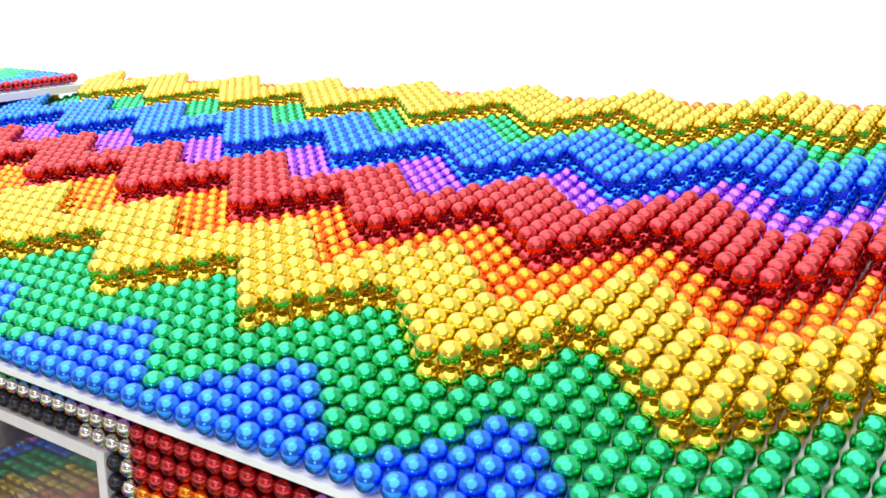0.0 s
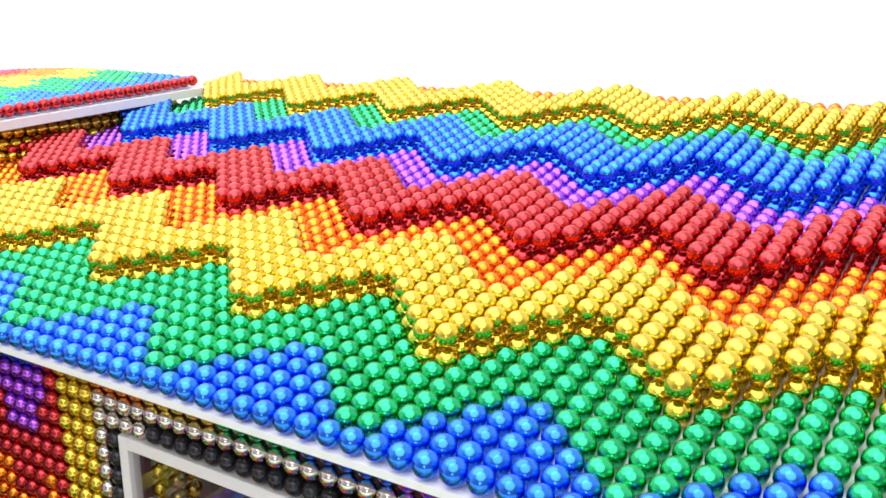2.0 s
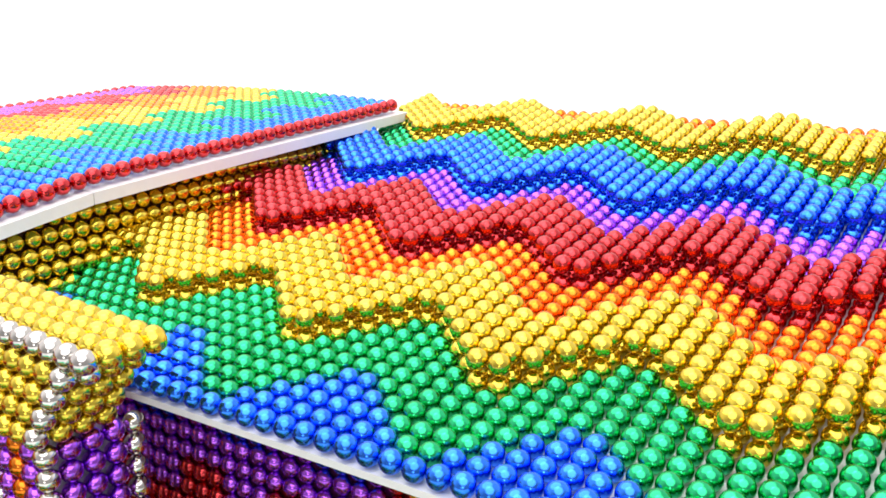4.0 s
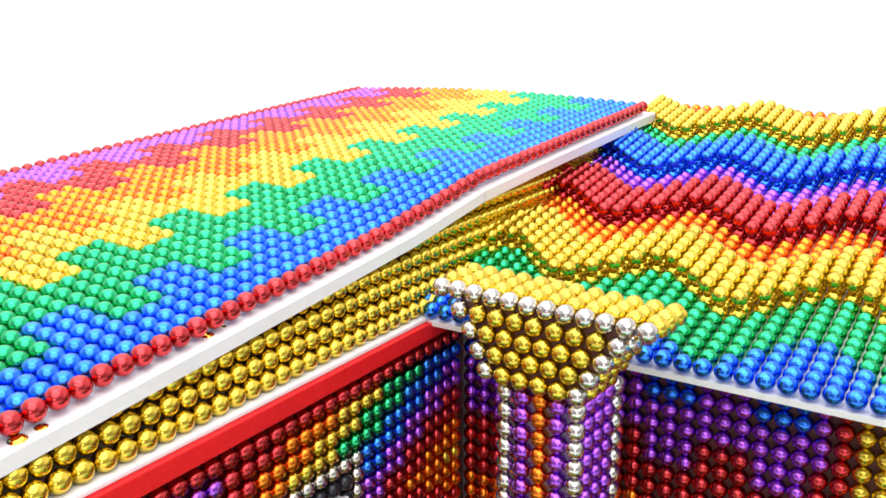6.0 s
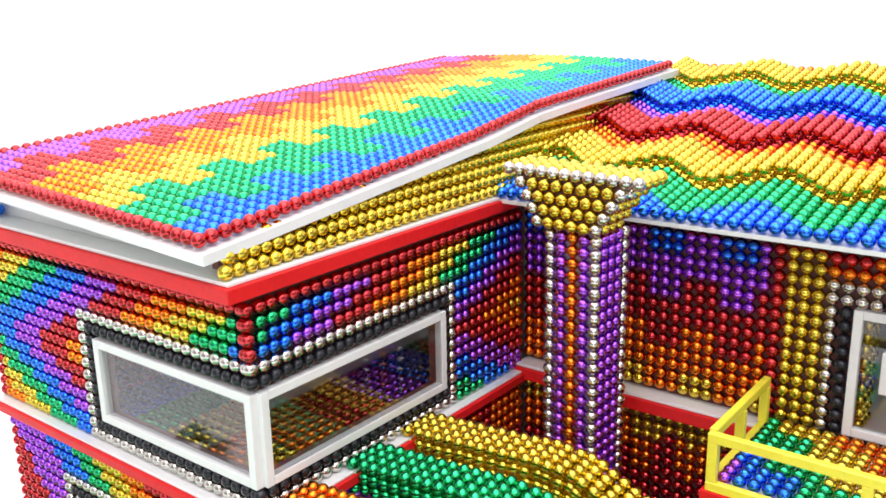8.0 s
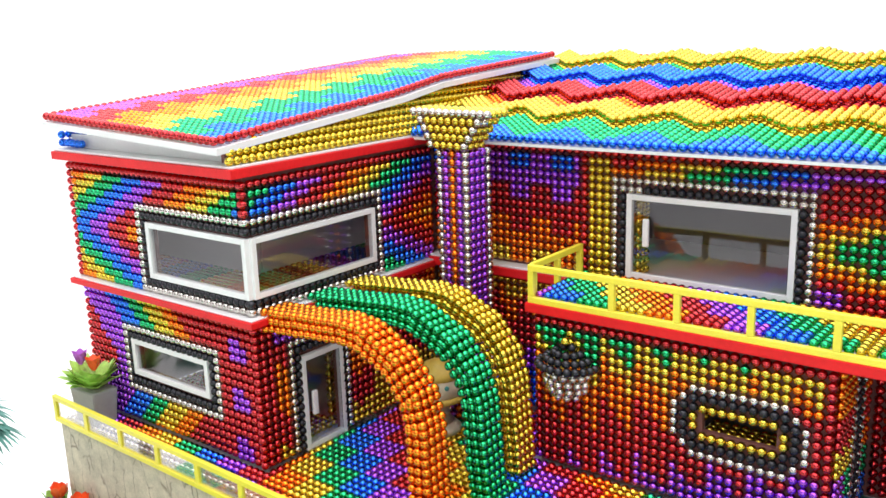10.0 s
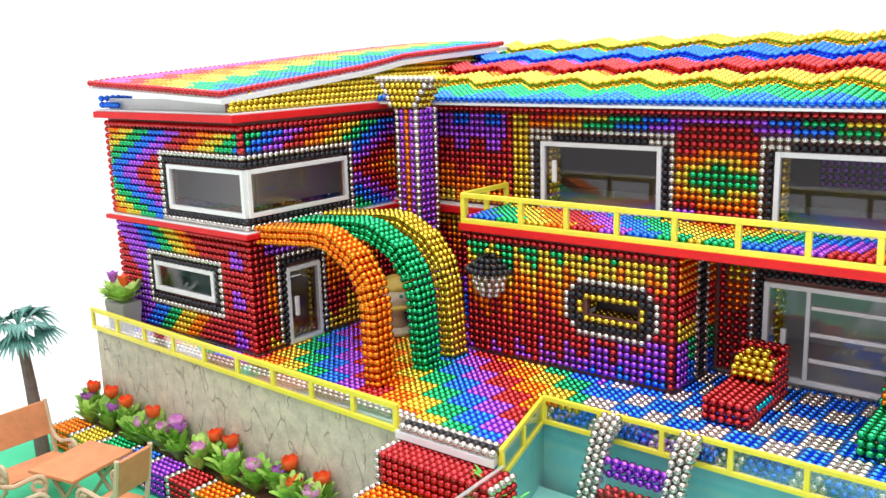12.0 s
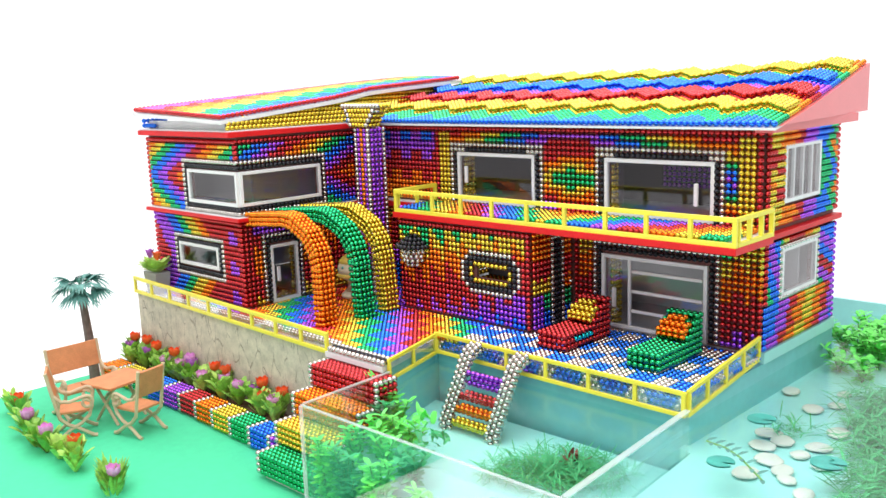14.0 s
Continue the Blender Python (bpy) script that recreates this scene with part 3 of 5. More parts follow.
# plinth, lawn, pool
STONE = material("marbled_stone_paper", (0.62, 0.54, 0.43), 0.7, vary=0.26, scale=110, bump=0.2)
snt = STONE.node_tree
bsdf = snt.nodes["Principled BSDF"]
old = bsdf.inputs["Base Color"].links[0].from_socket
stc = snt.nodes.new("ShaderNodeTexCoord")
warp = snt.nodes.new("ShaderNodeTexNoise")
warp.inputs["Scale"].default_value = 90
vmix = snt.nodes.new("ShaderNodeMix")
vmix.data_type = "VECTOR"
vmix.inputs["Factor"].default_value = 0.006
vor = snt.nodes.new("ShaderNodeTexVoronoi")
vor.feature = "DISTANCE_TO_EDGE"
vor.inputs["Scale"].default_value = 75
rampv = snt.nodes.new("ShaderNodeMapRange")
rampv.inputs["From Min"].default_value, rampv.inputs["From Max"].default_value = 0.0, 0.035
rampv.inputs["To Min"].default_value, rampv.inputs["To Max"].default_value = 1.0, 0.0
squash = snt.nodes.new("ShaderNodeMapping")
squash.inputs["Rotation"].default_value = (0, 0.9, 0)
squash.inputs["Scale"].default_value = (1.0, 1.0, 0.35)
patch = snt.nodes.new("ShaderNodeTexNoise")
patch.inputs["Scale"].default_value = 75
patch.inputs["Detail"].default_value = 3
broken = snt.nodes.new("ShaderNodeMapRange")
broken.inputs["From Min"].default_value, broken.inputs["From Max"].default_value = 0.44, 0.56
faint = snt.nodes.new("ShaderNodeMath")
faint.operation = "MULTIPLY"
cmix = snt.nodes.new("ShaderNodeMix")
cmix.data_type = "RGBA"
cmix.inputs[7].default_value = (0.25, 0.20, 0.15, 1)
snt.links.new(stc.outputs["Object"], warp.inputs["Vector"])
snt.links.new(stc.outputs["Object"], vmix.inputs[4])
snt.links.new(warp.outputs["Color"], vmix.inputs[5])
snt.links.new(vmix.outputs[1], squash.inputs["Vector"])
snt.links.new(squash.outputs["Vector"], vor.inputs["Vector"])
snt.links.new(stc.outputs["Object"], patch.inputs["Vector"])
snt.links.new(patch.outputs["Fac"], broken.inputs["Value"])
snt.links.new(broken.outputs[0], faint.inputs[0])
snt.links.new(rampv.outputs[0], faint.inputs[1])
snt.links.new(vor.outputs["Distance"], rampv.inputs["Value"])
snt.links.new(faint.outputs[0], cmix.inputs[0])
snt.links.new(old, cmix.inputs[6])
snt.links.new(cmix.outputs[2], bsdf.inputs["Base Color"])
plinth = thing("wall_plinth", "stone-patterned plinth wall under the terrace", "wall", kind="structure")
GZ = -17.3
slab("board", (-62.0, -36.7, GZ), (4.6, -0.2, -0.92), STONE, plinth)
prism("facing", [(-62.1, GZ), (4.65, GZ), (4.65, -0.75), (-62.1, 0.65)], 1, -37.45, -36.75, STONE, plinth, "beige stone-patterned facing sheet")
prism("board", [(4.6, -37.0), (18.2, -37.0), (13.9, -22.3), (13.9, -0.2), (4.6, -0.2)], 2, GZ, -0.92, POOLWALL, plinth)
slab("board", (14.0, -21.6, GZ), (62.3, 28.0, -0.92), POOLWALL, plinth, bevel=0.02)
slab("board", (61.8, 0.6, -0.9), (62.6, 28.0, 0.9), TEAL, plinth, bevel=0.02)
slab("board", (-62.1, -0.2, GZ), (14.0, 31.0, -0.92), WHITE, plinth)
lawn = slab("ground_lawn", (-69.5, -112.0, GZ - 1.2), (20.0, -37.9, GZ), LAWN)
tagged(lawn, "flat bright green felt lawn", "lawn", kind="structure")
table = slab("ground", (-360, -290, GZ - 4), (340, 380, GZ - 1.2), TABLE)
tagged(table, "white photo table top", "table top", kind="structure")
# house: unseen back boards added to block light, and rooms behind the windows
back = thing("wall_back", "plain white board added to close the unseen back of the house", "wall", kind="structure")
slab("board", (-61.6, 31.6, 0.6), (-28.2, 32.3, 35.0), WHITE, back)
slab("board", (-28.1, 27.4, 0.6), (61.6, 28.1, 35.0), WHITE, back)
slab("board", (-28.8, 28.2, 0.6), (-28.2, 31.5, 35.0), WHITE, back)
room = thing("floor_upper_room", "grey bare floor and shade-coloured walls of the upper room", "floor", kind="structure")
slab("floor_board", (-27.4, 1.2, 19.2), (60.9, 27.3, 19.9), GREYIN, room)
# Room boards are coloured dark for the shade behind the windows.
slab("rear_board", (-27.4, 20.0, 19.95), (60.0, 20.6, 35.0), SHADEIN, room)
slab("partition", (19.6, 1.2, 19.95), (20.4, 19.9, 35.0), SHADEIN, room)
slab("reveal_board", (33.2, 1.2, 19.95), (33.8, 6.0, 35.0), SHADEIN, room)
balls(room, [(0.7, 1.4 + i, 20.5 + j, "Y") for i in range(3) for j in range(9)] + [(34.6, 1.4 + i, 20.5 + j, "Y") for i in range(2) for j in range(9)], name="reveal_ball_field")
# Balls set in the room stand for colours reflected in the window glass.
balls(room, grid(1, 19.4, [34 + k for k in range(24)], [23.5 + k for k in range(9)], lambda i, j, x, z: "P" if i < 12 - j % 3 else "G" if i < 20 else "O"), name="far_ball_field")
room2 = thing("floor_lower_room", "grey floor and dark walls of the lower room", "floor", kind="structure")
slab("floor_board", (27.0, 1.2, 0.0), (60.9, 27.3, 0.6), GREYIN, room2)
slab("rear_board", (27.0, 18.0, 0.65), (60.0, 18.6, 18.0), PALEIN, room2)
slab("partition", (27.0, 1.2, 0.65), (27.6, 17.9, 17.95), PALEIN, room2)
slab("partition", (59.4, 1.2, 0.65), (60.0, 5.8, 17.95), PALEIN, room2)
slab("ceiling_board", (-27.4, 1.2, 18.0), (60.9, 27.3, 19.1), PALEIN, room2)
balls(room2, [(34.6, 1.4 + i, 1.3 + j, "Y") for i in range(3) for j in range(12)], name="reveal_ball_field")
room3 = thing("floor_wing_room", "rainbow ball carpets on the floors of the wing", "floor", kind="structure")
slab("floor_board", (-60.8, -30.6, 19.0), (-29.6, 31.0, 19.5), WHITE, room3)
slab("rear_board", (-60.8, 6.0, 0.6), (-29.6, 6.6, 34.4), PALEIN, room3)
slab("partition", (-60.8, -22.4, 19.55), (-38.2, -21.8, 34.3), PALEIN, room3)
slab("partition", (-38.8, -21.7, 19.55), (-38.2, 5.9, 34.3), PALEIN, room3)
cells = [(-58.6 + i, -30.2 + j, 20.05, rain(3.9 - (i - 12.6) / 4.5) if j < 8 and i < 27 - j else rain(2.9 - j / 5)) for i in range(29) for j in range(30) if j < 8 or i > 20]
cells += [(-31.0, -8.6 + j, 20.6 + k, rain(k / 2 + 3)) for j in range(10) for k in range(9)]
balls(room3, cells, name="carpet_ball_field")
balls(room3, [(-58.6 + i, -29.6 + j, 1.2, "Y") for i in range(29) for j in range(12)] + [(-31.2, -18.4 + j, 1.5 + k, "Y") for j in range(4) for k in range(12)], name="carpet_ball_field")
slab("floor_board", (-60.8, -30.6, 0.1), (-29.6, 5.9, 0.65), WHITE, room3)
port = thing("window_porthole", "golden lined slot of the porthole", "window", kind="structure")
balls(port, [(14.4 + i, -10.7 + j, 8.4, "Y") for i in range(8) for j in range(4)] + [(13.4, -10.7 + j, 9.4 + k, "Y") for j in range(4) for k in range(2)])
slab("rear_board", (12.5, -6.2, 6.5), (23.5, -5.7, 13.5), SHADEIN, port)


def beam(bm, p, q, w, h):
    """A square bar from p to q, in balls."""
    p, q = Vector(p), Vector(q)
    d = q - p
    m = Matrix.Translation((p + q) / 2 * B) @ d.to_track_quat("X", "Z").to_matrix().to_4x4()
    verts = bmesh.ops.create_cube(bm, size=1.0, matrix=m @ Matrix.Diagonal((d.length * B, w * B, h * B, 1)))["verts"]
    bmesh.ops.bevel(bm, geom=list({e for v in verts for e in v.link_edges}), offset=0.06 * B, segments=1, affect="EDGES")


def bar(name, p, q, w, h, mat, parent, label=""):
    bm = bmesh.new()
    beam(bm, p, q, w, h)
    return part(name, bm, mat, parent, label)


def tube(bm, pts, radius, n=8):
    """A round bar along points, in balls; radius may be a function of 0..1."""
    pts = [Vector(p) for p in pts]
    rings = []
    for i, p in enumerate(pts):
        d = (pts[min(i + 1, len(pts) - 1)] - pts[max(i - 1, 0)]).normalized()
        side = d.cross(Vector((0.13, 0.31, 0.94))).normalized()
        up = d.cross(side)
        r = radius(i / (len(pts) - 1)) if callable(radius) else radius
        rings.append([bm.verts.new((p + (side * math.cos(a) + up * math.sin(a)) * r) * B) for a in [2 * math.pi * k / n for k in range(n)]])
    for a, b in zip(rings, rings[1:]):
        for k in range(n):
            bm.faces.new((a[k], a[(k + 1) % n], b[(k + 1) % n], b[k]))
    bm.faces.new(rings[0][::-1])
    bm.faces.new(rings[-1])
    bmesh.ops.recalc_face_normals(bm, faces=bm.faces)


def window(name, axis, plane, u0, u1, z0, z1, label, out=-1, w=0.66, bars=(), cross=(), handle=None, category="window"):
    """A white-framed window in the plane axis = plane: four frame strips, glass, bars and a handle."""
    win = thing(name, label, category, kind="structure")

    def at(u, v, z):
        p = [u, z]
        p.insert(axis, v)
        return p

    fr = new("window_frame")
    fr.parent = win
    a, b = plane - 0.25, plane + 0.45
    a, b = (a, b) if out < 0 else (plane - 0.45, plane + 0.25)
    slab("strip", at(u0, a, z0), at(u0 + w, b, z1), WHITE, fr)
    slab("strip", at(u1 - w, a, z0), at(u1, b, z1), WHITE, fr)
    slab("strip", at(u0 + w, a, z1 - w), at(u1 - w, b, z1), WHITE, fr)
    slab("strip", at(u0 + w, a, z0), at(u1 - w, b, z0 + w), WHITE, fr)
    for u in bars:
        slab("bar", at(u - w * 0.4, a + 0.1, z0 + w), at(u + w * 0.4, b - 0.1, z1 - w), WHITE, win)
    for z, c0, c1 in cross:
        slab("bar", at(c0, a + 0.12, z - w * 0.4), at(c1, b - 0.12, z + w * 0.4), WHITE, win)
    pane = slab("pane", at(u0 + w, plane + 0.05, z0 + w), at(u1 - w, plane + 0.2, z1 - w), GLASS, win, "clear plastic pane", bevel=0)
    pane.visible_shadow = False
    if handle:
        u, h0, h1 = handle
        d = (plane - 0.75, plane - 0.3) if out < 0 else (plane + 0.3, plane + 0.75)
        slab("handle", at(u - 0.35, d[0], h0), at(u + 0.35, d[1], h1), WHITE, win, "white bar handle", bevel=0.15)
    return win


window("window_1", 1, -0.15, 0.0, 19.0, 20.2, 30.0, "white-framed sliding window over the balcony", handle=(2.6, 24.2, 27.4))
window("window_2", 1, -0.15, 34.0, 54.2, 20.2, 30.0, "wide white-framed sliding window over the balcony", handle=(51.3, 23.0, 26.6))
window("window_3", 1, WY0 - 0.1, -46.1, -28.2, 21.0, 27.8, "white-framed corner window pane of the wing front")
window("window_4", 0, -28.1, -31.7, -12.1, 21.0, 27.8, "white-framed corner window pane of the wing side", out=1)
window("window_5", 1, WY0 + 0.2, -52.3, -37.2, 7.4, 12.2, "low white-framed window of the wing", w=0.7)
window("window_6", 0, 62.3, 6.2, 19.6, 23.4, 32.4, "white-framed end window with upright bars", out=1, bars=(9.6, 12.9, 16.2))
window("window_7", 0, 62.3, 6.2, 19.4, 8.6, 16.4, "white-framed end window of the lower storey", out=1)
window("door_1", 0, -28.1, -25.8, -19.0, 0.9, 12.6, "white-framed glass door of the wing", out=1, handle=(-24.4, 5.2, 8.2), category="door")
window("door_2", 1, -0.15, 33.4, 53.3, 0.9, 13.6, "white-framed patio door with a barred fixed pane", bars=(38.9,), cross=((11.0, 39.3, 52.4), (7.6, 39.3, 52.4), (4.2, 39.3, 52.4)), handle=(36.2, 4.6, 8.0), category="door")


RAILPANE = glass_material("clear_railing_sheet", (0.97, 0.98, 0.98), 0.05, 0.2, 0.7)


def railing(label, p, q, zb, zt, n, w=0.7, rise=0.0, clear=False, posts=()):
    """A yellow railing between two plan points: rails and n posts."""
    rail = thing("railing", label, "railing", group="yellow railings")
    p, q = Vector((*p, 0)), Vector((*q, rise))
    up = Vector((0, 0, 1))
    bar("top_rail", p + up * (zt - w / 2), q + up * (zt - w / 2), w * 0.8, w, YELLOW, rail)
    bar("bottom_rail", p + up * (zb + w / 2), q + up * (zb + w / 2), w * 0.8, w, YELLOW, rail)
    d = (q - p).normalized()
    spots = [i / (n - 1) for i in range(n)] if not posts else [(x - p.x) / (q.x - p.x) for x in posts]
    for i, f in enumerate(spots):
        c = p.lerp(q, f) + d * (w * 0.5 if i == 0 else -w * 0.5 if i == n - 1 else 0)
        bar("post", c + up * (zb + w), c + up * (zt - w), w * 0.75, w, YELLOW, rail)
    if clear:
        mid = up * ((zb + zt) / 2)
        pane = bar("pane", p + d * w * 0.9 + mid, q - d * w * 0.9 + mid, 0.16, zt - zb - 2 * w, RAILPANE, rail, "clear plastic panel")
        pane.visible_shadow = False
    return rail


railing("yellow railing along the front edge of the balcony", (-5.6, -12.2), (64.0, -12.2), 19.4, 23.7, 10, posts=(-5.6, 4.5, 11.6, 18.9, 26.6, 34.4, 42.2, 49.5, 56.8, 64.0))
railing("short yellow railing at the inner end of the balcony", (-5.5, -11.7), (-5.5, -0.9), 19.4, 23.7, 3)
railing("short yellow railing at the outer end of the balcony", (63.7, -11.7), (63.7, -0.4), 19.4, 23.7, 4)
railing("long yellow railing on the stone-faced edge of the terrace", (4.4, -38.0), (-62.2, -37.9), -0.7, 2.9, 10, 0.7, 1.4, clear=True)
railing("short yellow railing beside the pool", (19.0, -37.8), (14.4, -22.4), -2.6, 1.1, 3, 0.62, clear=True)
railing("yellow railing between the terrace and the pool", (14.6, -22.6), (62.8, -23.6), -2.3, 1.4, 7, 0.62, clear=True)
railing("yellow railing at the outer end of the terrace", (62.9, -23.2), (62.6, -1.2), -2.3, 1.6, 5, 0.62, 2.5, clear=True)


# slides
def arc_path():
    pts = [(-27.6, 20.0), (-15.2, 20.9), (-12.4, 20.6), (-7.4, 18.3), (-4.6, 15.0), (-3.5, 11.8), (-3.1, 7.6), (-2.5, 0.6)]
    out, carry = [], 0.0
    for a, b in zip(pts, pts[1:]):
        a, b = Vector(a), Vector(b)
        L = (b - a).length
        t = carry
        while t < L:
            out.append((a.lerp(b, t / L), (b - a).normalized()))
            t += 1.0
        carry = t - L
    return out


def slide(label, letter, y0, y1, dx):
    ob = thing("slide", label, "slide", group="slides")
    cells = []
    for s, (p, d) in enumerate(arc_path()):
        n = Vector((-d.y, d.x))
        f = s / 44
        for k in range(3):
            for i in range(4):
                if k == 1 and 0 < i < 3:
                    continue
                q = p - n * (0.92 * k + 0.5)
                y = y0 + (y1 - y0) * f + 0.96 * i
                if q.y > 0.4:
                    cells.append((q.x + dx * f, y, q.y, letter))
    balls(ob, cells, singles=(-6, y0 + 2, 14), shake=0.05)


slide("orange slide of magnet balls from the wing to the terrace", "O", -30.9, -31.6, -2.0)
slide("green slide of magnet balls from the wing to the terrace", "G", -23.9, -23.2, -0.7)
slide("golden slide of magnet balls from the wing to the terrace", "Y", -17.6, -16.6, -1.3)

# lamp basket on the lower wall
lantern = thing("wall_lamp", "wall basket of black and silver magnet balls", "wall lamp")
cells = []
for k, (top, n) in enumerate(((3.3, 12), (2.4, 9), (1.5, 6), (0.5, 2))):
    for i in range(n):
        a = math.pi * i / (n - 1)
        cells.append((-0.5 + top * math.cos(a), -12.5 - 0.85 * top * math.sin(a), 13.4 + 0.62 * k, "K"))
balls(lantern, cells + [(-0.5, -13.0, 16.0, "Y")], name="cap_ball_field", shake=0.0)
cells = []
for k in range(4):
    h, n = (2.4, 2.45, 2.1, 1.4)[k], (8, 8, 7, 5)[k]
    for i in range(n):
        a = math.pi * (i + 0.5 * (k % 2)) / (n - 1)
        cells.append((-0.5 + h * math.cos(a), -12.5 - 0.8 * h * math.sin(a), 12.4 - 0.85 * k, "S"))
balls(lantern, cells, name="bowl_ball_field", shake=0.0)


# loungers
def lounger(label, body, cushion, x0):
    ob = thing("sun_lounger", label, "lounger", group="sun loungers")
    cells = []
    for i in range(6):
        for j in range(13):
            y = -17.6 + j
            top = 3 if j < 8 else 3 + min(4, (j - 7))
            for k in range(top):
                if i in (0, 5) or k == top - 1 or j in (0, 12):
                    side = i == 5 and k == 1 and 3 <= j <= 7
                    z = 1.5 + 0.95 * k
                    cells.append((x0 + 0.97 * i, y, z, "C" if side and body == "R" else body))
    balls(ob, cells, name="frame_ball_field", shake=0.02, singles=(x0, -17, 3))
    cells = []
    for k, (n, m, r) in enumerate(((5, 3, 0), (5, 4, 0), (5, 3, 0), (3, 2, 0))):
        for i in range(n):
            for j in range(m):
                cells.append((x0 + 2.4 + (i - (n - 1) / 2), -9.2 + 0.7 * k * 0.6 + (j - (m - 1) / 2), 4.5 + 0.8 * k, cushion))
    balls(ob, cells, name="pillow_ball_field", shake=0.04)


lounger("red sun lounger of magnet balls with a golden pillow", "R", "Y", 33.4)
lounger("green sun lounger of magnet balls with an orange pillow", "G", "O", 50.2)

# toy stool behind the slides
CUSTARD = material("yellow_glazed_toy", (0.78, 0.55, 0.10), 0.35, vary=0.1, scale=60)
CREAM = material("cream_glazed_toy", (0.72, 0.62, 0.45), 0.35, vary=0.08, scale=60)
WOODY = material("pale_turned_wood", (0.55, 0.38, 0.24), 0.5, vary=0.15, scale=60)
toy = thing("toy_stool", "cream cupcake-shaped toy stool behind the slides", "toy")


def lathe(name, prof, at, mat, parent, label="", n=20):
    bm = bmesh.new()
    rings = [[bm.verts.new((Vector(at) + Vector((r * math.cos(2 * math.pi * k / n), r * math.sin(2 * math.pi * k / n), z))) * B) for k in range(n)] for r, z in prof]
    for a, b in zip(rings, rings[1:]):
        for k in range(n):
            bm.faces.new((a[k], a[(k + 1) % n], b[(k + 1) % n], b[k]))
    bm.faces.new(rings[0][::-1]), bm.faces.new(rings[-1])
    bmesh.ops.recalc_face_normals(bm, faces=bm.faces)
    return part(name, bm, mat, parent, label, smooth=True)


TOYAT = (-18.6, -12.4, 0)
lathe("dome", [(3.1, 6.0), (3.2, 7.0), (2.9, 8.1)], TOYAT, CREAM, toy, "cream dotted band of the dome")
lathe("cap", [(2.95, 8.12), (2.5, 8.9), (1.7, 9.6), (0.8, 10.0), (0.2, 10.1)], TOYAT, CUSTARD, toy, "yellow cap")
lathe("rim", [(2.7, 5.1), (3.3, 5.3), (3.4, 5.7), (3.1, 5.98)], TOYAT, CUSTARD, toy, "golden rim")
lathe("stem", [(1.8, 2.2), (1.3, 3.0), (1.2, 4.2), (2.6, 5.08)], TOYAT, WOODY, toy)
lathe("foot", [(2.6, 1.0), (2.7, 1.5), (2.0, 2.18)], TOYAT, CREAM, toy)
for i in range(9):
    a = i * 2.4
    bm = bmesh.new()
    bmesh.ops.create_icosphere(bm, subdivisions=2, radius=0.32 * B, matrix=Matrix.Translation(Vector((TOYAT[0] + 3.0 * math.cos(a), TOYAT[1] + 3.0 * math.sin(a), 6.9 + 0.5 * (i % 3 - 1))) * B))
    part("dot", bm, material("teal_dot", (0.05, 0.3, 0.28), 0.4) if i == 0 else MATS["teal_dot"], toy, smooth=True)

# steps from the terrace to the lawn
for n, (k, label) in enumerate((("R", "red step of magnet balls with silver corners"), ("O", "orange step of magnet balls with silver corners"), ("Y", "golden step of magnet balls with silver corners"), ("G", "green step of magnet balls with silver corners"))):
    st = thing("step", label, "step", group="garden steps")
    cells = []
    top, yf = -1.4 - 3.9 * n, -38.7 - 3.75 * n
    for i in range(18):
        for j in range(5):
            for h in range(4):
                if h == 0 or j == 4 or i in (0, 17):
                    edge = i in (0, 17) and (j == 4 or h == 0)
                    cells.append((4.8 + i * 0.95, yf + 0.3 - 0.95 * j, top - 0.95 * h - 0.1, "S" if edge else k))
    balls(st, cells, singles=(11, -45, -6))
    slab("core", (5.4, yf - 2.9, GZ), (19.6, yf, top - 0.6), WHITE, st)

# planter of coloured blocks, soil and tulips
for n in range(1, 12):
    k = "ROYGBP"[n % 6]
    blk = thing("planter_block", NAMES[k] + " block of magnet balls with silver corners edging the flower bed", "planter block", group="planter blocks")
    x0 = -69.9 + 6.3 * n
    y0 = -46.2 - 0.05 * max(0.0, x0 + 32)
    cells = []
    for i in range(6):
        for j in range(5):
            for h in range(4):
                if h == 0 or j == 0 or i in (0, 5):
                    cells.append((x0 + i * 0.99 + 0.1, y0 + 0.95 * j, -13.8 - 0.95 * h, "S" if i == 0 and (h == 0 or j == 0) else k))
    balls(blk, cells, shake=0.03)
SOIL = material("brown_soil", (0.20, 0.11, 0.06), 0.9, vary=0.3, scale=200, bump=0.6)
soil = slab("ground_soil", (-64.0, -42.2, GZ), (2.4, -38.0, -14.6), SOIL)
tagged(soil, "brown soil of the flower bed", "soil", kind="structure")

LEAFS = [material("plastic_leaf", (0.31, 0.58, 0.10), 0.4, vary=0.4, scale=220, per="island"), material("pale_leaf", (0.46, 0.70, 0.15), 0.4, vary=0.35, scale=220, per="island"), material("blue_palm_leaf", (0.10, 0.29, 0.25), 0.5, vary=0.3, scale=150, per="island")]
STEM = material("green_stem", (0.15, 0.35, 0.08), 0.5, vary=0.2, scale=100)
PETAL = {"o": material("orange_red_petal", (0.90, 0.13, 0.03), 0.4, vary=0.15, scale=200), "p": material("violet_petal", (0.50, 0.13, 0.62), 0.4, vary=0.2, scale=200), "k": material("pink_petal", (0.82, 0.36, 0.74), 0.4, vary=0.2, scale=200)}


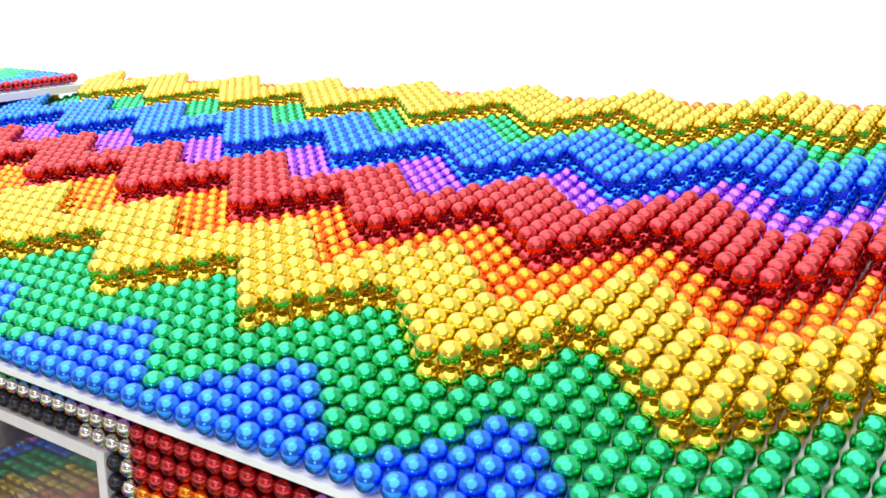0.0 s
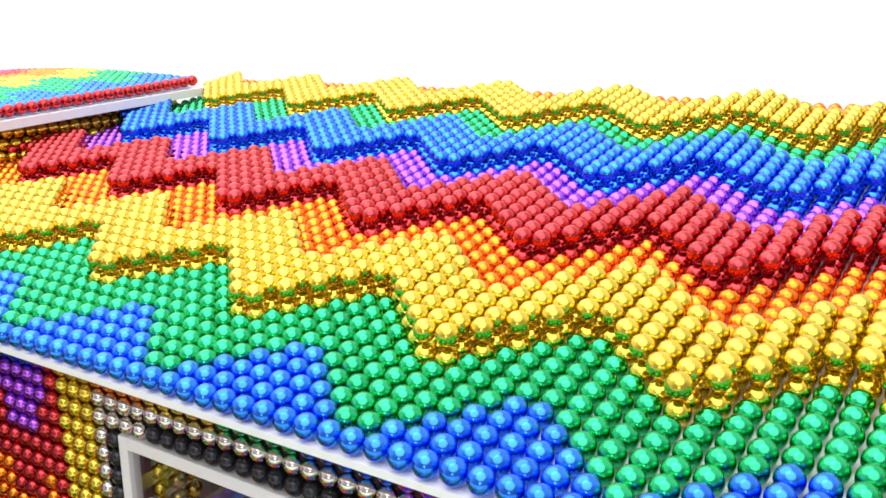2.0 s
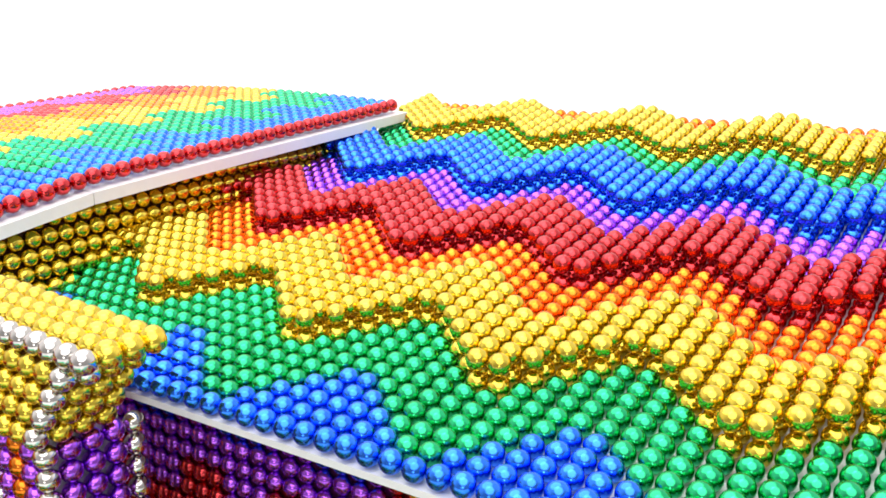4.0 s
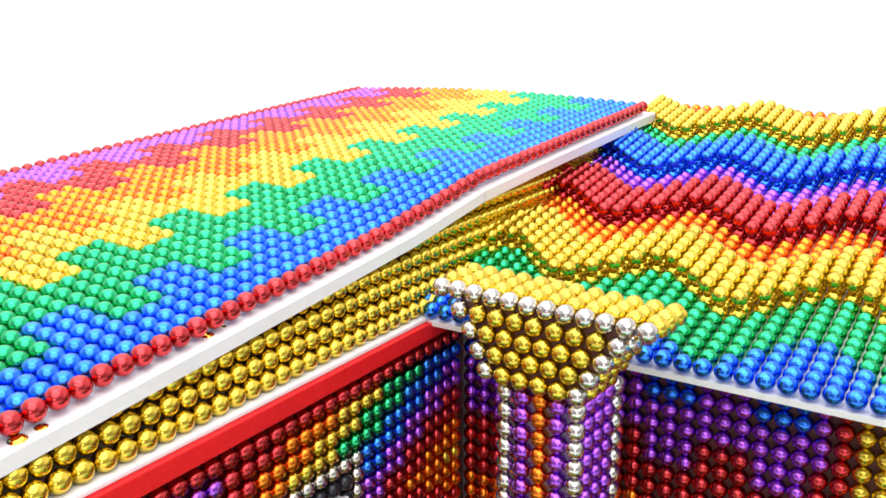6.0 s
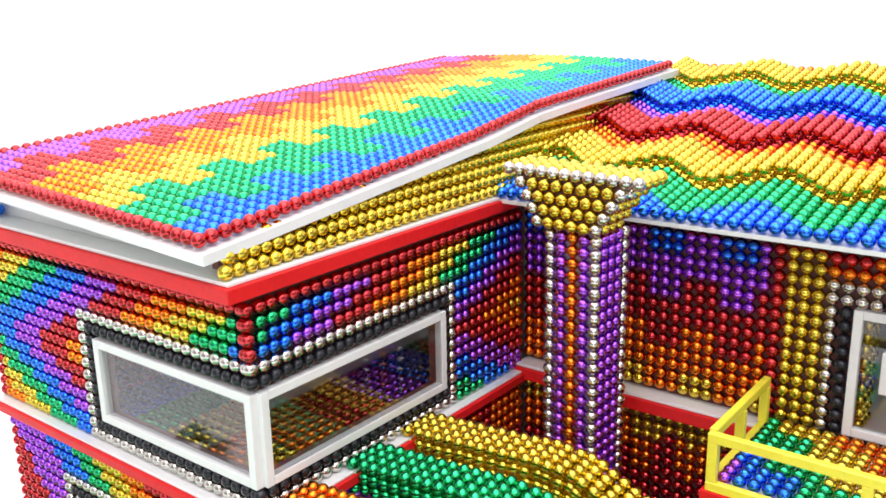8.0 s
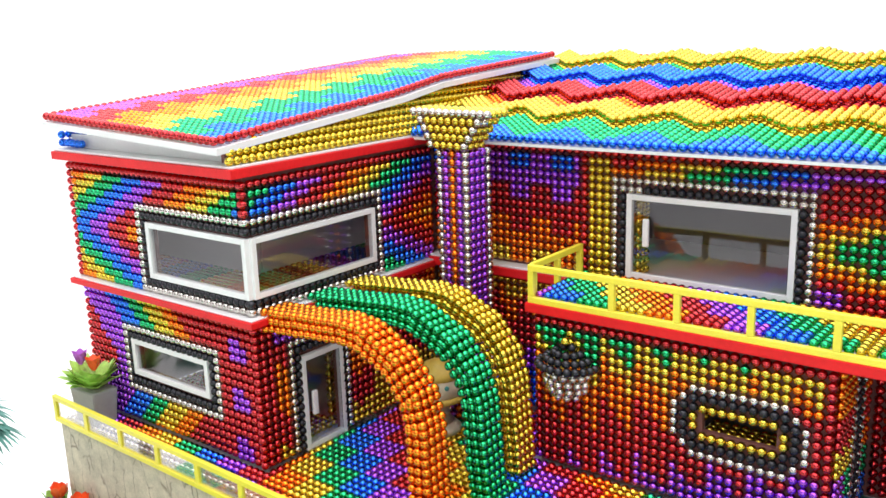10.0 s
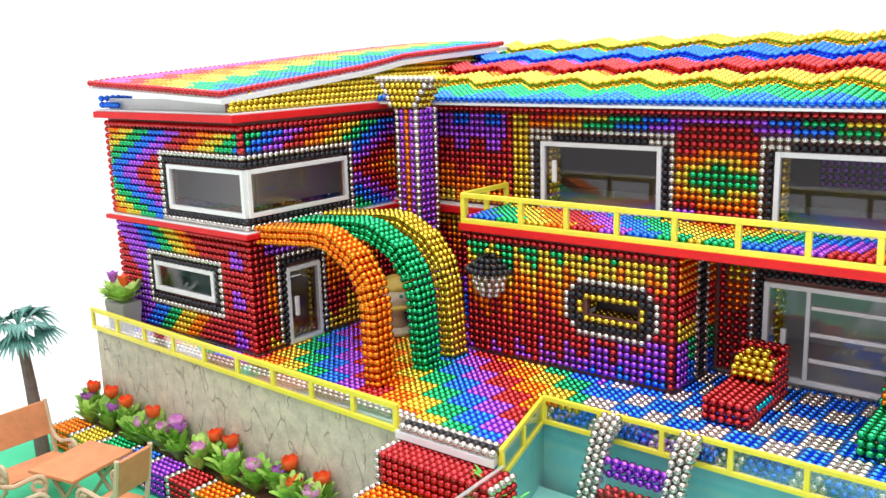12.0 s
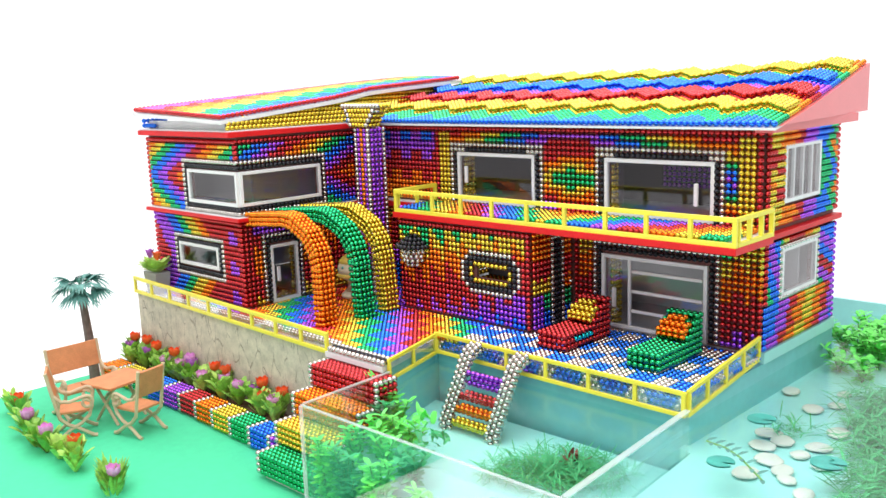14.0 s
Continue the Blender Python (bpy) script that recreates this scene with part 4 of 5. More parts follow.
def leaf(bm, base, direction, length, width, droop=0.3, fold=0.25, tip=0.55):
    """A pointed leaf blade with a fold along its middle, in balls."""
    d = Vector(direction).normalized()
    side = d.cross(Vector((0, 0, 1)))
    side = side.normalized() if side.length > 1e-3 else Vector((1, 0, 0))
    up = side.cross(d)
    rows = []
    for s, w in ((0, 0.35), (0.3, 0.9), (0.6, 1.0), (0.85, tip), (1.0, 0.04 + max(0.0, tip - 0.55))):
        c = Vector(base) + d * (length * s) - Vector((0, 0, 1)) * (droop * length * s * s)
        rows.append([bm.verts.new((c + side * (width * w * e / 2) + up * (abs(e) * fold * width * w * 0.5)) * B) for e in (-1, 0, 1)])
    for a, b in zip(rows, rows[1:]):
        for k in (0, 1):
            bm.faces.new((a[k], a[k + 1], b[k + 1], b[k]))


def bloom(owner, top, colour, size, r):
    """A cup of six pointed petals with slightly spread tips."""
    head = new("bloom")
    head.parent = owner
    for i in range(6):
        a = 2 * math.pi * i / 6 + r.uniform(-0.2, 0.2)
        o = Vector((math.cos(a), math.sin(a), 0))
        t = Vector((-o.y, o.x, 0))
        h = r.uniform(1.3, 1.6)
        bm = bmesh.new()
        rows = []
        for s, w, q in ((0, 0.3, 0.12), (0.25, 0.85, 0.58), (0.6, 0.95, 0.78), (0.88, 0.6, 0.84), (1.0, 0.12, 0.86)):
            rows.append([bm.verts.new((top + (o * (q - 0.14 * abs(e)) + t * (w * 0.6 * e)) * size + Vector((0, 0, h * s * size))) * B) for e in (-1, 0, 1)])
        for a2, b2 in zip(rows, rows[1:]):
            for k in (0, 1):
                bm.faces.new((a2[k], a2[k + 1], b2[k + 1], b2[k]))
        part("petal", bm, PETAL[colour], head, smooth=True)


def tulip(label, colour, at, seed, tall=3.2, leaves=11, group="tulips", size=1.0):
    r = random.Random(seed)
    ob = thing("tulip", label, "flower", group=group)
    x, y, z = at
    lean = Vector((r.uniform(-0.5, 0.5), r.uniform(-0.5, 0.5), 0))
    bm = bmesh.new()
    for i in range(leaves):
        a = i * 2.399 + r.uniform(-0.3, 0.3)
        e = r.uniform(0.9, 3.6)
        h = r.uniform(0.0, 1.6)
        leaf(bm, (x + 0.25 * math.cos(a), y + 0.25 * math.sin(a), z + h), (math.cos(a), math.sin(a), e), r.uniform(2.2, 3.6) * size, r.uniform(0.75, 1.25) * size, r.uniform(0.0, 0.25), 0.3, 0.8)
    part("leaves", bm, LEAFS[r.random() < 0.35], ob, smooth=True)
    top = Vector((x, y, z + tall * size)) + lean
    bm = bmesh.new()
    tube(bm, [(x, y, z), Vector((x, y, z + tall * 0.55 * size)) + lean * 0.4, top], 0.16, 6)
    part("stem", bm, STEM, ob, smooth=True)
    if colour:
        bloom(ob, top, colour, size * 1.0, r)
    return ob


WORD = {"o": "orange-red", "p": "violet", "k": "pink"}
for n, (c, x, y, z) in enumerate((
    ("o", -63.0, -39.0, -8.6),
    ("p", -62.1, -40.5, -9.9),
    ("p", -55.3, -40.6, -9.9),
    ("o", -56.8, -39.0, -8.3),
    ("o", -51.6, -39.2, -8.6),
    ("k", -46.0, -41.3, -10.2),
    ("k", -41.9, -40.3, -10.2),
    ("o", -44.8, -39.0, -8.6),
    ("p", -38.2, -39.6, -9.7),
    ("k", -39.3, -39.0, -9.0),
    ("k", -31.0, -41.5, -10.2),
    ("o", -30.3, -39.0, -8.9),
    ("k", -25.9, -39.9, -10.2),
    ("o", -26.7, -39.0, -9.0),
    ("k", -19.8, -40.7, -10.2),
    ("p", -16.4, -39.2, -10.2),
    ("o", -14.4, -38.9, -8.9),
    ("o", -11.5, -41.2, -10.2),
    ("k", -7.5, -41.6, -10.2),
    ("o", -8.6, -39.2, -9.4),
)):
    tulip(WORD[c] + " plastic tulip with broad green leaves in the flower bed", c, (x, y, -14.6), n, tall=(z + 12.9) / 1.35, leaves=24, group="tulips in the bed", size=1.35)
for n in range(14):
    tulip("broad pale green tulip leaves without a bloom in the flower bed", "", (-60.0 + 4.0 * n, -40.6 + 0.8 * (n % 3 - 1), -14.6), n + 700, tall=2.0, leaves=24, group="tulips in the bed", size=1.3)
for n, (c, x, y) in enumerate((("o", -53.5, -67.9), ("k", -42.5, -70.8), ("k", -32.6, -71.6), ("o", -22.7, -70.9))):
    tulip(WORD[c] + " plastic tulip with green leaves on the lawn", c, (x, y, GZ), n + 300, tall=2.2, leaves=26, group="tulips on the lawn", size=1.45)
for n, (x, y) in enumerate(((-58.6, -67.6), (-48.6, -69.4), (-38.6, -70.6), (-36.6, -71.8), (-28, -71.4), (-20.8, -71.9))):
    tulip("low green tulip leaves without a bloom on the lawn", "", (x, y, GZ), n + 800, tall=1.6, leaves=24, group="tulips on the lawn", size=1.25)
tuft = thing("grass_tuft", "fine-leaved green grass tuft with a pink bloom on the lawn", "plant")
bm = bmesh.new()
r = random.Random(8)
for i in range(230):
    a, off = r.uniform(0, 6.28), i % 2
    leaf(bm, (-10.4 + 2.6 * off + 1.2 * math.cos(a), -70.4 - 1.4 * off + 1.2 * math.sin(a), GZ + r.uniform(0.0, 1.2)), (0.45 * math.cos(a), 0.45 * math.sin(a), 1.2), r.uniform(2.8, 5.2) - 1.0 * off, 0.42, r.uniform(0.05, 0.3))
tagged(part("blades", bm, LEAFS[0], tuft, smooth=True), kind="stuff")
bloom(tuft, Vector((-7.4, -71.6, GZ + 3.0)), "k", 1.3, r)

# potted plant on the terrace
pot = thing("potted_plant", "grey square pot with bright green plant and two tulip blooms", "potted plant")
PXY = (-57.6, -34.9)
bm = bmesh.new()
lo = [bm.verts.new(Vector((PXY[0] + sx * 2.2, PXY[1] + sy * 1.5, 0.8)) * B) for sx, sy in ((-1, -1), (1, -1), (1, 1), (-1, 1))]
hi = [bm.verts.new(Vector((PXY[0] + sx * 2.75, PXY[1] + sy * 1.75, 5.4)) * B) for sx, sy in ((-1, -1), (1, -1), (1, 1), (-1, 1))]
bm.faces.new(lo[::-1]), bm.faces.new(hi)
for k in range(4):
    bm.faces.new((lo[k], lo[(k + 1) % 4], hi[(k + 1) % 4], hi[k]))
bmesh.ops.bevel(bm, geom=bm.edges[:], offset=0.12 * B, segments=2, affect="EDGES")
part("pot", bm, POT, pot)
bm = bmesh.new()
r = random.Random(3)
for i in range(72):
    a = r.uniform(0, 6.28)
    leaf(bm, (PXY[0] + 1.2 * math.cos(a), PXY[1] + 0.8 * math.sin(a), 5.4), (0.8 * math.cos(a), 0.8 * math.sin(a), r.uniform(0.5, 1.6)), r.uniform(2.6, 4.6), r.uniform(1.1, 1.8), r.uniform(0.0, 0.3))
part("leaves", bm, LEAFS[1], pot, "bright green leaves", smooth=True)
for c, dx, hz in (("p", -1.6, 8.2), ("o", 1.4, 8.0)):
    for i in range(5):
        a = 2 * math.pi * i / 5
        o = Vector((math.cos(a), math.sin(a), 0))
        bm = bmesh.new()
        leaf(bm, Vector((PXY[0] + dx, PXY[1] - 0.4, hz)) + o * 0.2, o * 0.5 + Vector((0, 0, 1)), 1.9, 1.5, -0.1, 0.5)
        part("petal", bm, PETAL[c], pot, WORD[c] + " petal", smooth=True)

# palm
BARK = material("grey_palm_bark", (0.20, 0.13, 0.12), 0.8, vary=0.3, scale=150, bump=0.6)
palm = thing("palm_tree", "small plastic palm with blue-green fan leaves", "palm tree")
PB = Vector((-60.3, -49.6, GZ))
bm = bmesh.new()
pts = [PB + Vector((-0.05 * k - 0.004 * k * k, 0.0, k)) for k in range(0, 22)]
tube(bm, pts, lambda s: 1.15 - 0.45 * s + 0.1 * (int(s * 42) % 2), 10)
part("trunk", bm, BARK, palm)
crown = pts[-1]
r = random.Random(11)
for i in range(9):
    a = i * 0.74 + r.uniform(-0.2, 0.2)
    e = r.uniform(-0.1, 0.9)
    d = Vector((math.cos(a), math.sin(a), e)).normalized()
    hub = crown + d * 2.6
    bm = bmesh.new()
    tube(bm, [crown, crown + d * 1.3 + Vector((0, 0, 0.2)), hub], 0.13, 5)
    fan = part("leaf_stalk", bm, LEAFS[2], palm)
    bm = bmesh.new()
    side = d.cross(Vector((0, 0, 1))).normalized()
    for k in range(17):
        t = (k / 16 - 0.5) * 2.5
        v = d * math.cos(t) + side * math.sin(t)
        leaf(bm, hub, v, r.uniform(4.0, 5.4), 0.62, 0.5 + 0.15 * abs(t), 0.5)
    part("fan", bm, LEAFS[2], fan, smooth=True)
bm = bmesh.new()
for i in range(12):
    a = i * 0.9
    leaf(bm, crown + Vector((0, 0, 0.2)), (0.35 * math.cos(a), 0.35 * math.sin(a), 1), 2.4, 0.4, 0.1, 0.4)
part("heart_leaves", bm, LEAFS[2], palm, smooth=True)

# garden furniture
TIMBER = material("orange_brown_timber", (0.64, 0.26, 0.12), 0.6, vary=0.18, scale=90, bump=0.2, spec=0.2)
IRON = material("cream_painted_iron", (0.60, 0.44, 0.29), 0.5, vary=0.1, scale=90)


def curl(x, y, z, r0, r1, start, turns, n=16):
    """A flat spiral in the plane across x."""
    out = []
    for k in range(n + 1):
        a, r = start + turns * 2 * math.pi * k / n, r0 + (r1 - r0) * k / n
        out.append((x, y + r * math.sin(a), z + r * math.cos(a)))
    return out


def seat_thing(name, label, category, at, turn, width):
    """A garden seat with a timber seat and back on curled cream legs; it faces its own +y."""
    ob = thing(name, label, category, group="garden seats")
    bm = bmesh.new()
    box(bm, (-width / 2, -2.6, 5.0), (width / 2, 3.0, 5.5), 0.14)
    part("seat", bm, TIMBER, ob)
    bm = bmesh.new()
    box(bm, (-width / 2, -0.28, 0.0), (width / 2, 0.28, 5.2), 0.14, Matrix.Translation(Vector((0, -3.2, 8.1)) * B) @ Matrix.Rotation(radians(12), 4, "X"))
    part("backrest", bm, TIMBER, ob)
    for sx in (-1, 1):
        x = sx * (width / 2 + 0.25)
        bm = bmesh.new()
        tube(bm, [(x, -3.6, 0.3), (x, -3.0, 0.35), (x, -2.2, 0.9), (x, -0.8, 2.0), (x, 1.2, 3.0), (x, 2.7, 4.4), (x, 3.3, 6.2)] + [(x, 3.2, 7.0)], 0.34, 6)
        part("leg", bm, IRON, ob)
        bm = bmesh.new()
        tube(bm, [(x, 3.8, 0.3), (x, 3.2, 0.35), (x, 2.3, 0.9), (x, 0.8, 2.0), (x, -1.2, 3.0), (x, -2.5, 4.4), (x, -2.9, 6.5), (x, -3.5, 9.5), (x, -4.2, 13.4)], 0.36, 6)
        part("leg", bm, IRON, ob)
        bm = bmesh.new()
        tube(bm, [(x, -3.3, 8.9), (x, -2.2, 7.7), (x, -0.6, 7.4), (x, 1.0, 7.9), (x, 2.2, 8.2)] + curl(x, 2.4, 7.0, 1.25, 0.4, 0.1, 1.2), 0.32, 6)
        part("armrest", bm, IRON, ob)
    ob.matrix_world = Matrix.Translation(Vector(at) * B) @ Matrix.Rotation(radians(turn), 4, "Z") @ Matrix.Scale(0.95, 4)
    return ob


seat_thing("garden_bench", "timber garden bench with curled cream armrests on the lawn", "bench", (-48.0, -57.3, GZ), -88, 10.4)
seat_thing("garden_chair", "timber garden chair with curled cream armrests facing the table", "chair", (-37.2, -64.2, GZ), -26, 5.4)
seat_thing("garden_chair", "timber garden chair with curled cream armrests at the table end", "chair", (-28.8, -56.0, GZ), 104, 5.6)
desk = thing("garden_table", "timber garden table on crossed cream legs", "table")
bm = bmesh.new()
box(bm, (-4.2, -5.2, -9.9), (4.2, 5.2, -9.4), 0.12)
part("tabletop", bm, TIMBER, desk)
for y in (-3.2, 3.2):
    for a, b in (((-3, 3)), ((3, -3))):
        bm = bmesh.new()
        tube(bm, [(a, y, GZ), ((a + b) / 2, y, -13.6), (b, y, -9.9)], 0.3, 6)
        part("leg", bm, IRON, desk)

desk.matrix_world = Matrix.Translation(Vector((-38.6, -54.8, 0)) * B) @ Matrix.Rotation(radians(12), 4, "Z")

# pool tank, pond, ladder
pool = thing("water_pool", "clear acrylic pool tank with turquoise floor", "pool", kind="structure")
PZ = -11.0
prism("floor_board", [(19.6, -51.0), (64.6, -51.0), (63.4, -22.6), (14.0, -22.6), (14.2, -37.6), (19.4, -37.6)], 2, GZ, PZ, TEAL, pool)


def pane_wall(p, q, z0, z1, parent, thick=0.55):
    p, q = Vector((*p, 0)), Vector((*q, 0))
    n = Vector((-(q - p).y, (q - p).x, 0)).normalized() * thick / 2
    bm = bmesh.new()
    low = [bm.verts.new((c + Vector((0, 0, z0))) * B) for c in (p - n, q - n, q + n, p + n)]
    top = [bm.verts.new((c + Vector((0, 0, z1))) * B) for c in (p - n, q - n, q + n, p + n)]
    bm.faces.new(low[::-1]), bm.faces.new(top)
    for k in range(4):
        bm.faces.new((low[k], low[(k + 1) % 4], top[(k + 1) % 4], top[k]))
    ob = part("tank_wall", bm, TANK, parent, "clear acrylic tank wall")
    ob.visible_shadow = False
    return ob


pane_wall((20.4, -55.6), (19.4, -37.8), GZ, -1.0, pool)
pane_wall((20.7, -55.6), (65.6, -55.6), GZ, -1.0, pool)
pane_wall((65.9, -55.3), (63.2, -24.2), GZ, -1.0, pool, 0.9)
WATER = glass_material("pool_water", (0.86, 0.97, 0.95), 0.16, 0.05, 0.45)


def water(points, z, parent):
    bm = bmesh.new()
    bm.faces.new([bm.verts.new(Vector((x, y, z)) * B) for x, y in points])
    ob = part("water_surface", bm, WATER, parent, "still clear water")
    ob.visible_shadow = False


slab("gap_floor", (20.6, -55.3, GZ - 0.4), (65.2, -51.05, GZ + 0.1), TEAL, pool)
bar("rim_edge", (20.3, -55.9, -0.85), (66.3, -55.9, -0.85), 0.4, 0.25, EDGE, pool, "bright cut acrylic edge")
bar("rim_edge", (20.2, -55.4, -0.85), (19.3, -37.8, -0.85), 0.4, 0.25, EDGE, pool, "bright cut acrylic edge")
bar("rim_edge", (66.2, -55.4, -0.85), (63.4, -24.2, -0.85), 0.9, 0.25, EDGE, pool, "bright cut acrylic edge")
slab("corner_edge", (19.95, -56.1, GZ), (20.4, -55.65, -1.05), EDGE, pool, "bright glued acrylic corner")
water([(20.9, -55.2), (65.3, -55.2), (63.0, -24.2), (15.0, -23.0), (19.8, -37.6)], -3.4, pool)
QZ = -7.0
pond = thing("water_pond", "turquoise pond tank beside the house", "pond", kind="structure")
prism("floor_board", [(66.8, -70.0), (66.6, -55.0), (63.8, -23.8), (61.7, -23.0), (61.7, 48.9), (125.0, 48.9), (125.0, -70.0)], 2, GZ, QZ, TEAL, pond)
slab("tank_wall", (38.0, 49.0, GZ), (125.0, 50.0, -1.0), TEAL, pond)
water([(66.4, -69.0), (124.0, -69.0), (124.0, 48.9), (61.8, 48.8), (61.8, -22.9), (63.9, -23.7)], -3.4, pond)

ladder = thing("pool_ladder", "silver ball pool ladder with coloured rungs", "ladder")
for x0 in (23.6, 33.4):
    pts = [Vector((-20.6, 0.2)), Vector((-21.8, 0.9)), Vector((-23.6, 1.1)), Vector((-25.2, 0.3)), Vector((-26.4, -1.6)), Vector((-31.6, -10.6))]
    cells = []
    for lane, off in [(i, h) for i in range(3) for h in (0.0, -0.95)]:
        carry = 0.5 * (lane % 2)
        for a, b in zip(pts, pts[1:]):
            L, t = (b - a).length, carry
            while t < L:
                p = a.lerp(b, t / L)
                cells.append((x0 + 0.9 * lane, p.x, p.y + off, "S"))
                t += 0.98
            carry = t - L
    balls(ladder, cells, name="rail_ball_field", shake=0.03)
for n, (k, f) in enumerate((("P", 0.1), ("R", 0.45), ("O", 0.66), ("Y", 0.87))):
    p = Vector((-26.4, -1.6)).lerp(Vector((-31.6, -10.6)), f)
    lanes = ((0, 0.0), (0.3, -0.85), (0.1, -1.7), (1.0, -0.4)) if n == 0 else ((0, 0.0), (0.75, 0.3), (0.4, -0.55))
    cells = [(26.2 + i * 0.97 + 0.48 * (m % 2), p.x + dy, p.y + dz, k) for i in range(8 - (n > 3)) for m, (dy, dz) in enumerate(lanes)]
    balls(ladder, cells, name="rung_ball_field", shake=0.03)

# water plants and pebbles
WEED = [material("bright_water_weed", (0.17, 0.82, 0.13), 0.45, vary=0.25, scale=150, per="island"), material("dark_water_weed", (0.06, 0.44, 0.16), 0.5, vary=0.35, scale=150, per="island")]


def weed(label, at, seed, n, length, width, mat, wide=0.6, group="water plants"):
    """A loose tuft of blades from one root."""
    ob = thing("water_plant", label, "water plant", group=group)
    r = random.Random(seed)
    bm = bmesh.new()
    for i in range(n):
        a = r.uniform(0, 6.28)
        base = Vector(at) + Vector((r.uniform(-1, 1), r.uniform(-1, 1), 0)) * wide * 2
        leaf(bm, base + Vector((0, 0, r.uniform(0, length * 0.4))), (wide * math.cos(a), wide * math.sin(a), r.uniform(0.3, 1.4)), length * r.uniform(0.5, 1.0), width * r.uniform(0.6, 1.2), r.uniform(0.0, 0.5))
    part("leaves", bm, mat, ob, smooth=True)


def bush(label, at, seed, stems, height, spread, mat, size=1.0):
    """A bushy water plant: bent stems with whorls of small rounded leaves all the way up."""
    ob = thing("water_plant", label, "water plant", group="water plants")
    r = random.Random(seed)
    stalks, leaves = bmesh.new(), bmesh.new()
    for i in range(stems):
        a, lean = r.uniform(0, 6.28), r.uniform(0.1, 1.0) * spread
        h = height * r.uniform(0.55, 1.0)
        pts = [Vector(at) + Vector((math.cos(a), math.sin(a), 0)) * lean * f ** 1.5 + Vector((r.uniform(-0.2, 0.2), r.uniform(-0.2, 0.2), h * f)) for f in (0, 0.35, 0.7, 1.0)]
        tube(stalks, pts, 0.1, 5)
        steps = int(h / 0.75)
        for k in range(steps):
            f = (0.15 + 0.85 * k / max(1, steps - 1)) * 2.999
            p = pts[int(f)].lerp(pts[int(f) + 1], f % 1)
            for m in range(3):
                b = k * 1.1 + m * 2.1 + r.uniform(-0.3, 0.3)
                leaf(leaves, p, (math.cos(b), math.sin(b), r.uniform(0.1, 0.9)), size * r.uniform(1.1, 1.9), size * r.uniform(0.5, 0.85), r.uniform(0.0, 0.3), 0.2, 0.75)
    part("stems", stalks, STEM, ob)
    part("leaves", leaves, mat, ob, smooth=True)


for n, (x, y, h) in enumerate(((22.3, -53.6, 11), (24.6, -53.0, 9), (27.2, -53.8, 12), (30.0, -53.2, 8), (33.4, -53.6, 10), (37.0, -53.2, 7), (41.5, -53.6, 9), (46.5, -53.2, 7), (52.0, -53.4, 9), (58.0, -53.3, 8), (62.5, -53.4, 7))):
    bush("bright green bushy water plant at the front pane of the pool", (x, y, GZ + 0.1), n, 7, h, 2.2, WEED[n % 3 == 2], 1.15)
for n, (x, y, h) in enumerate(((23, -48.6, 6), (26, -45, 6.5), (22, -43, 7), (29.5, -48.5, 5), (22.5, -39.6, 7.5), (33, -47.6, 4.5), (24.6, -46, 6.6), (29, -43.4, 5), (36, -49.3, 5))):
    bush("bright green bushy water plant in the pool", (x, y, PZ), n + 10, 6, h, 2.4, WEED[n % 3 == 2], 1.1)
weed("bright green sprig above the rim of the pool", (18.9, -40.2, -4.5), 33, 16, 5.0, 1.1, WEED[0], 0.45)
weed("bright green plant floating in the pool", (31, -43, -5.5), 34, 20, 3.2, 0.9, WEED[0], 0.9)
weed("green plant floating in the pool", (37, -46, -5.5), 35, 20, 3.0, 0.7, WEED[1], 1.1)
for n, (x, y) in enumerate(((47, -33), (51.5, -36), (45, -38), (54, -31.5), (50, -31))):
    weed("dark feathery water plant in the pool", (x, y, PZ), n + 20, 300, 4.2, 0.17, WEED[1], 2.0)
for n, (x, y) in enumerate(((62.8, 33), (66, 38), (66.5, 30), (70, 34), (70.5, 27), (74, 30), (66, 22), (71, 19))):
    bush("bright green bushy water plant rising from the pond", (x, y, QZ), n + 40, 9, 6.0 if n < 6 else 3.6, 3.4, WEED[0], 1.25)
for n, (x, y) in enumerate(((78, 8), (81, 0), (84, -6), (86, -13), (88, -20), (91, -26), (93, -8), (92, 2), (97, -18), (84, 14))):
    weed("green feathery water plant in the pond", (x, y, QZ), n + 60, 260, 6.2, 0.26, WEED[1], 2.4)
weed("fine green water plant on the pond floor", (71, -9, QZ), 77, 70, 3.6, 0.22, WEED[1], 1.4)
weed("wine-red water plant among green ones in the pool", (49.6, -31.0, PZ), 78, 26, 3.4, 0.7, material("wine_red_weed", (0.42, 0.05, 0.06), 0.5, vary=0.3, scale=150, per="island"), 0.6)
PAD = material("teal_lily_pad", (0.06, 0.38, 0.32), 0.45, vary=0.25, scale=120)
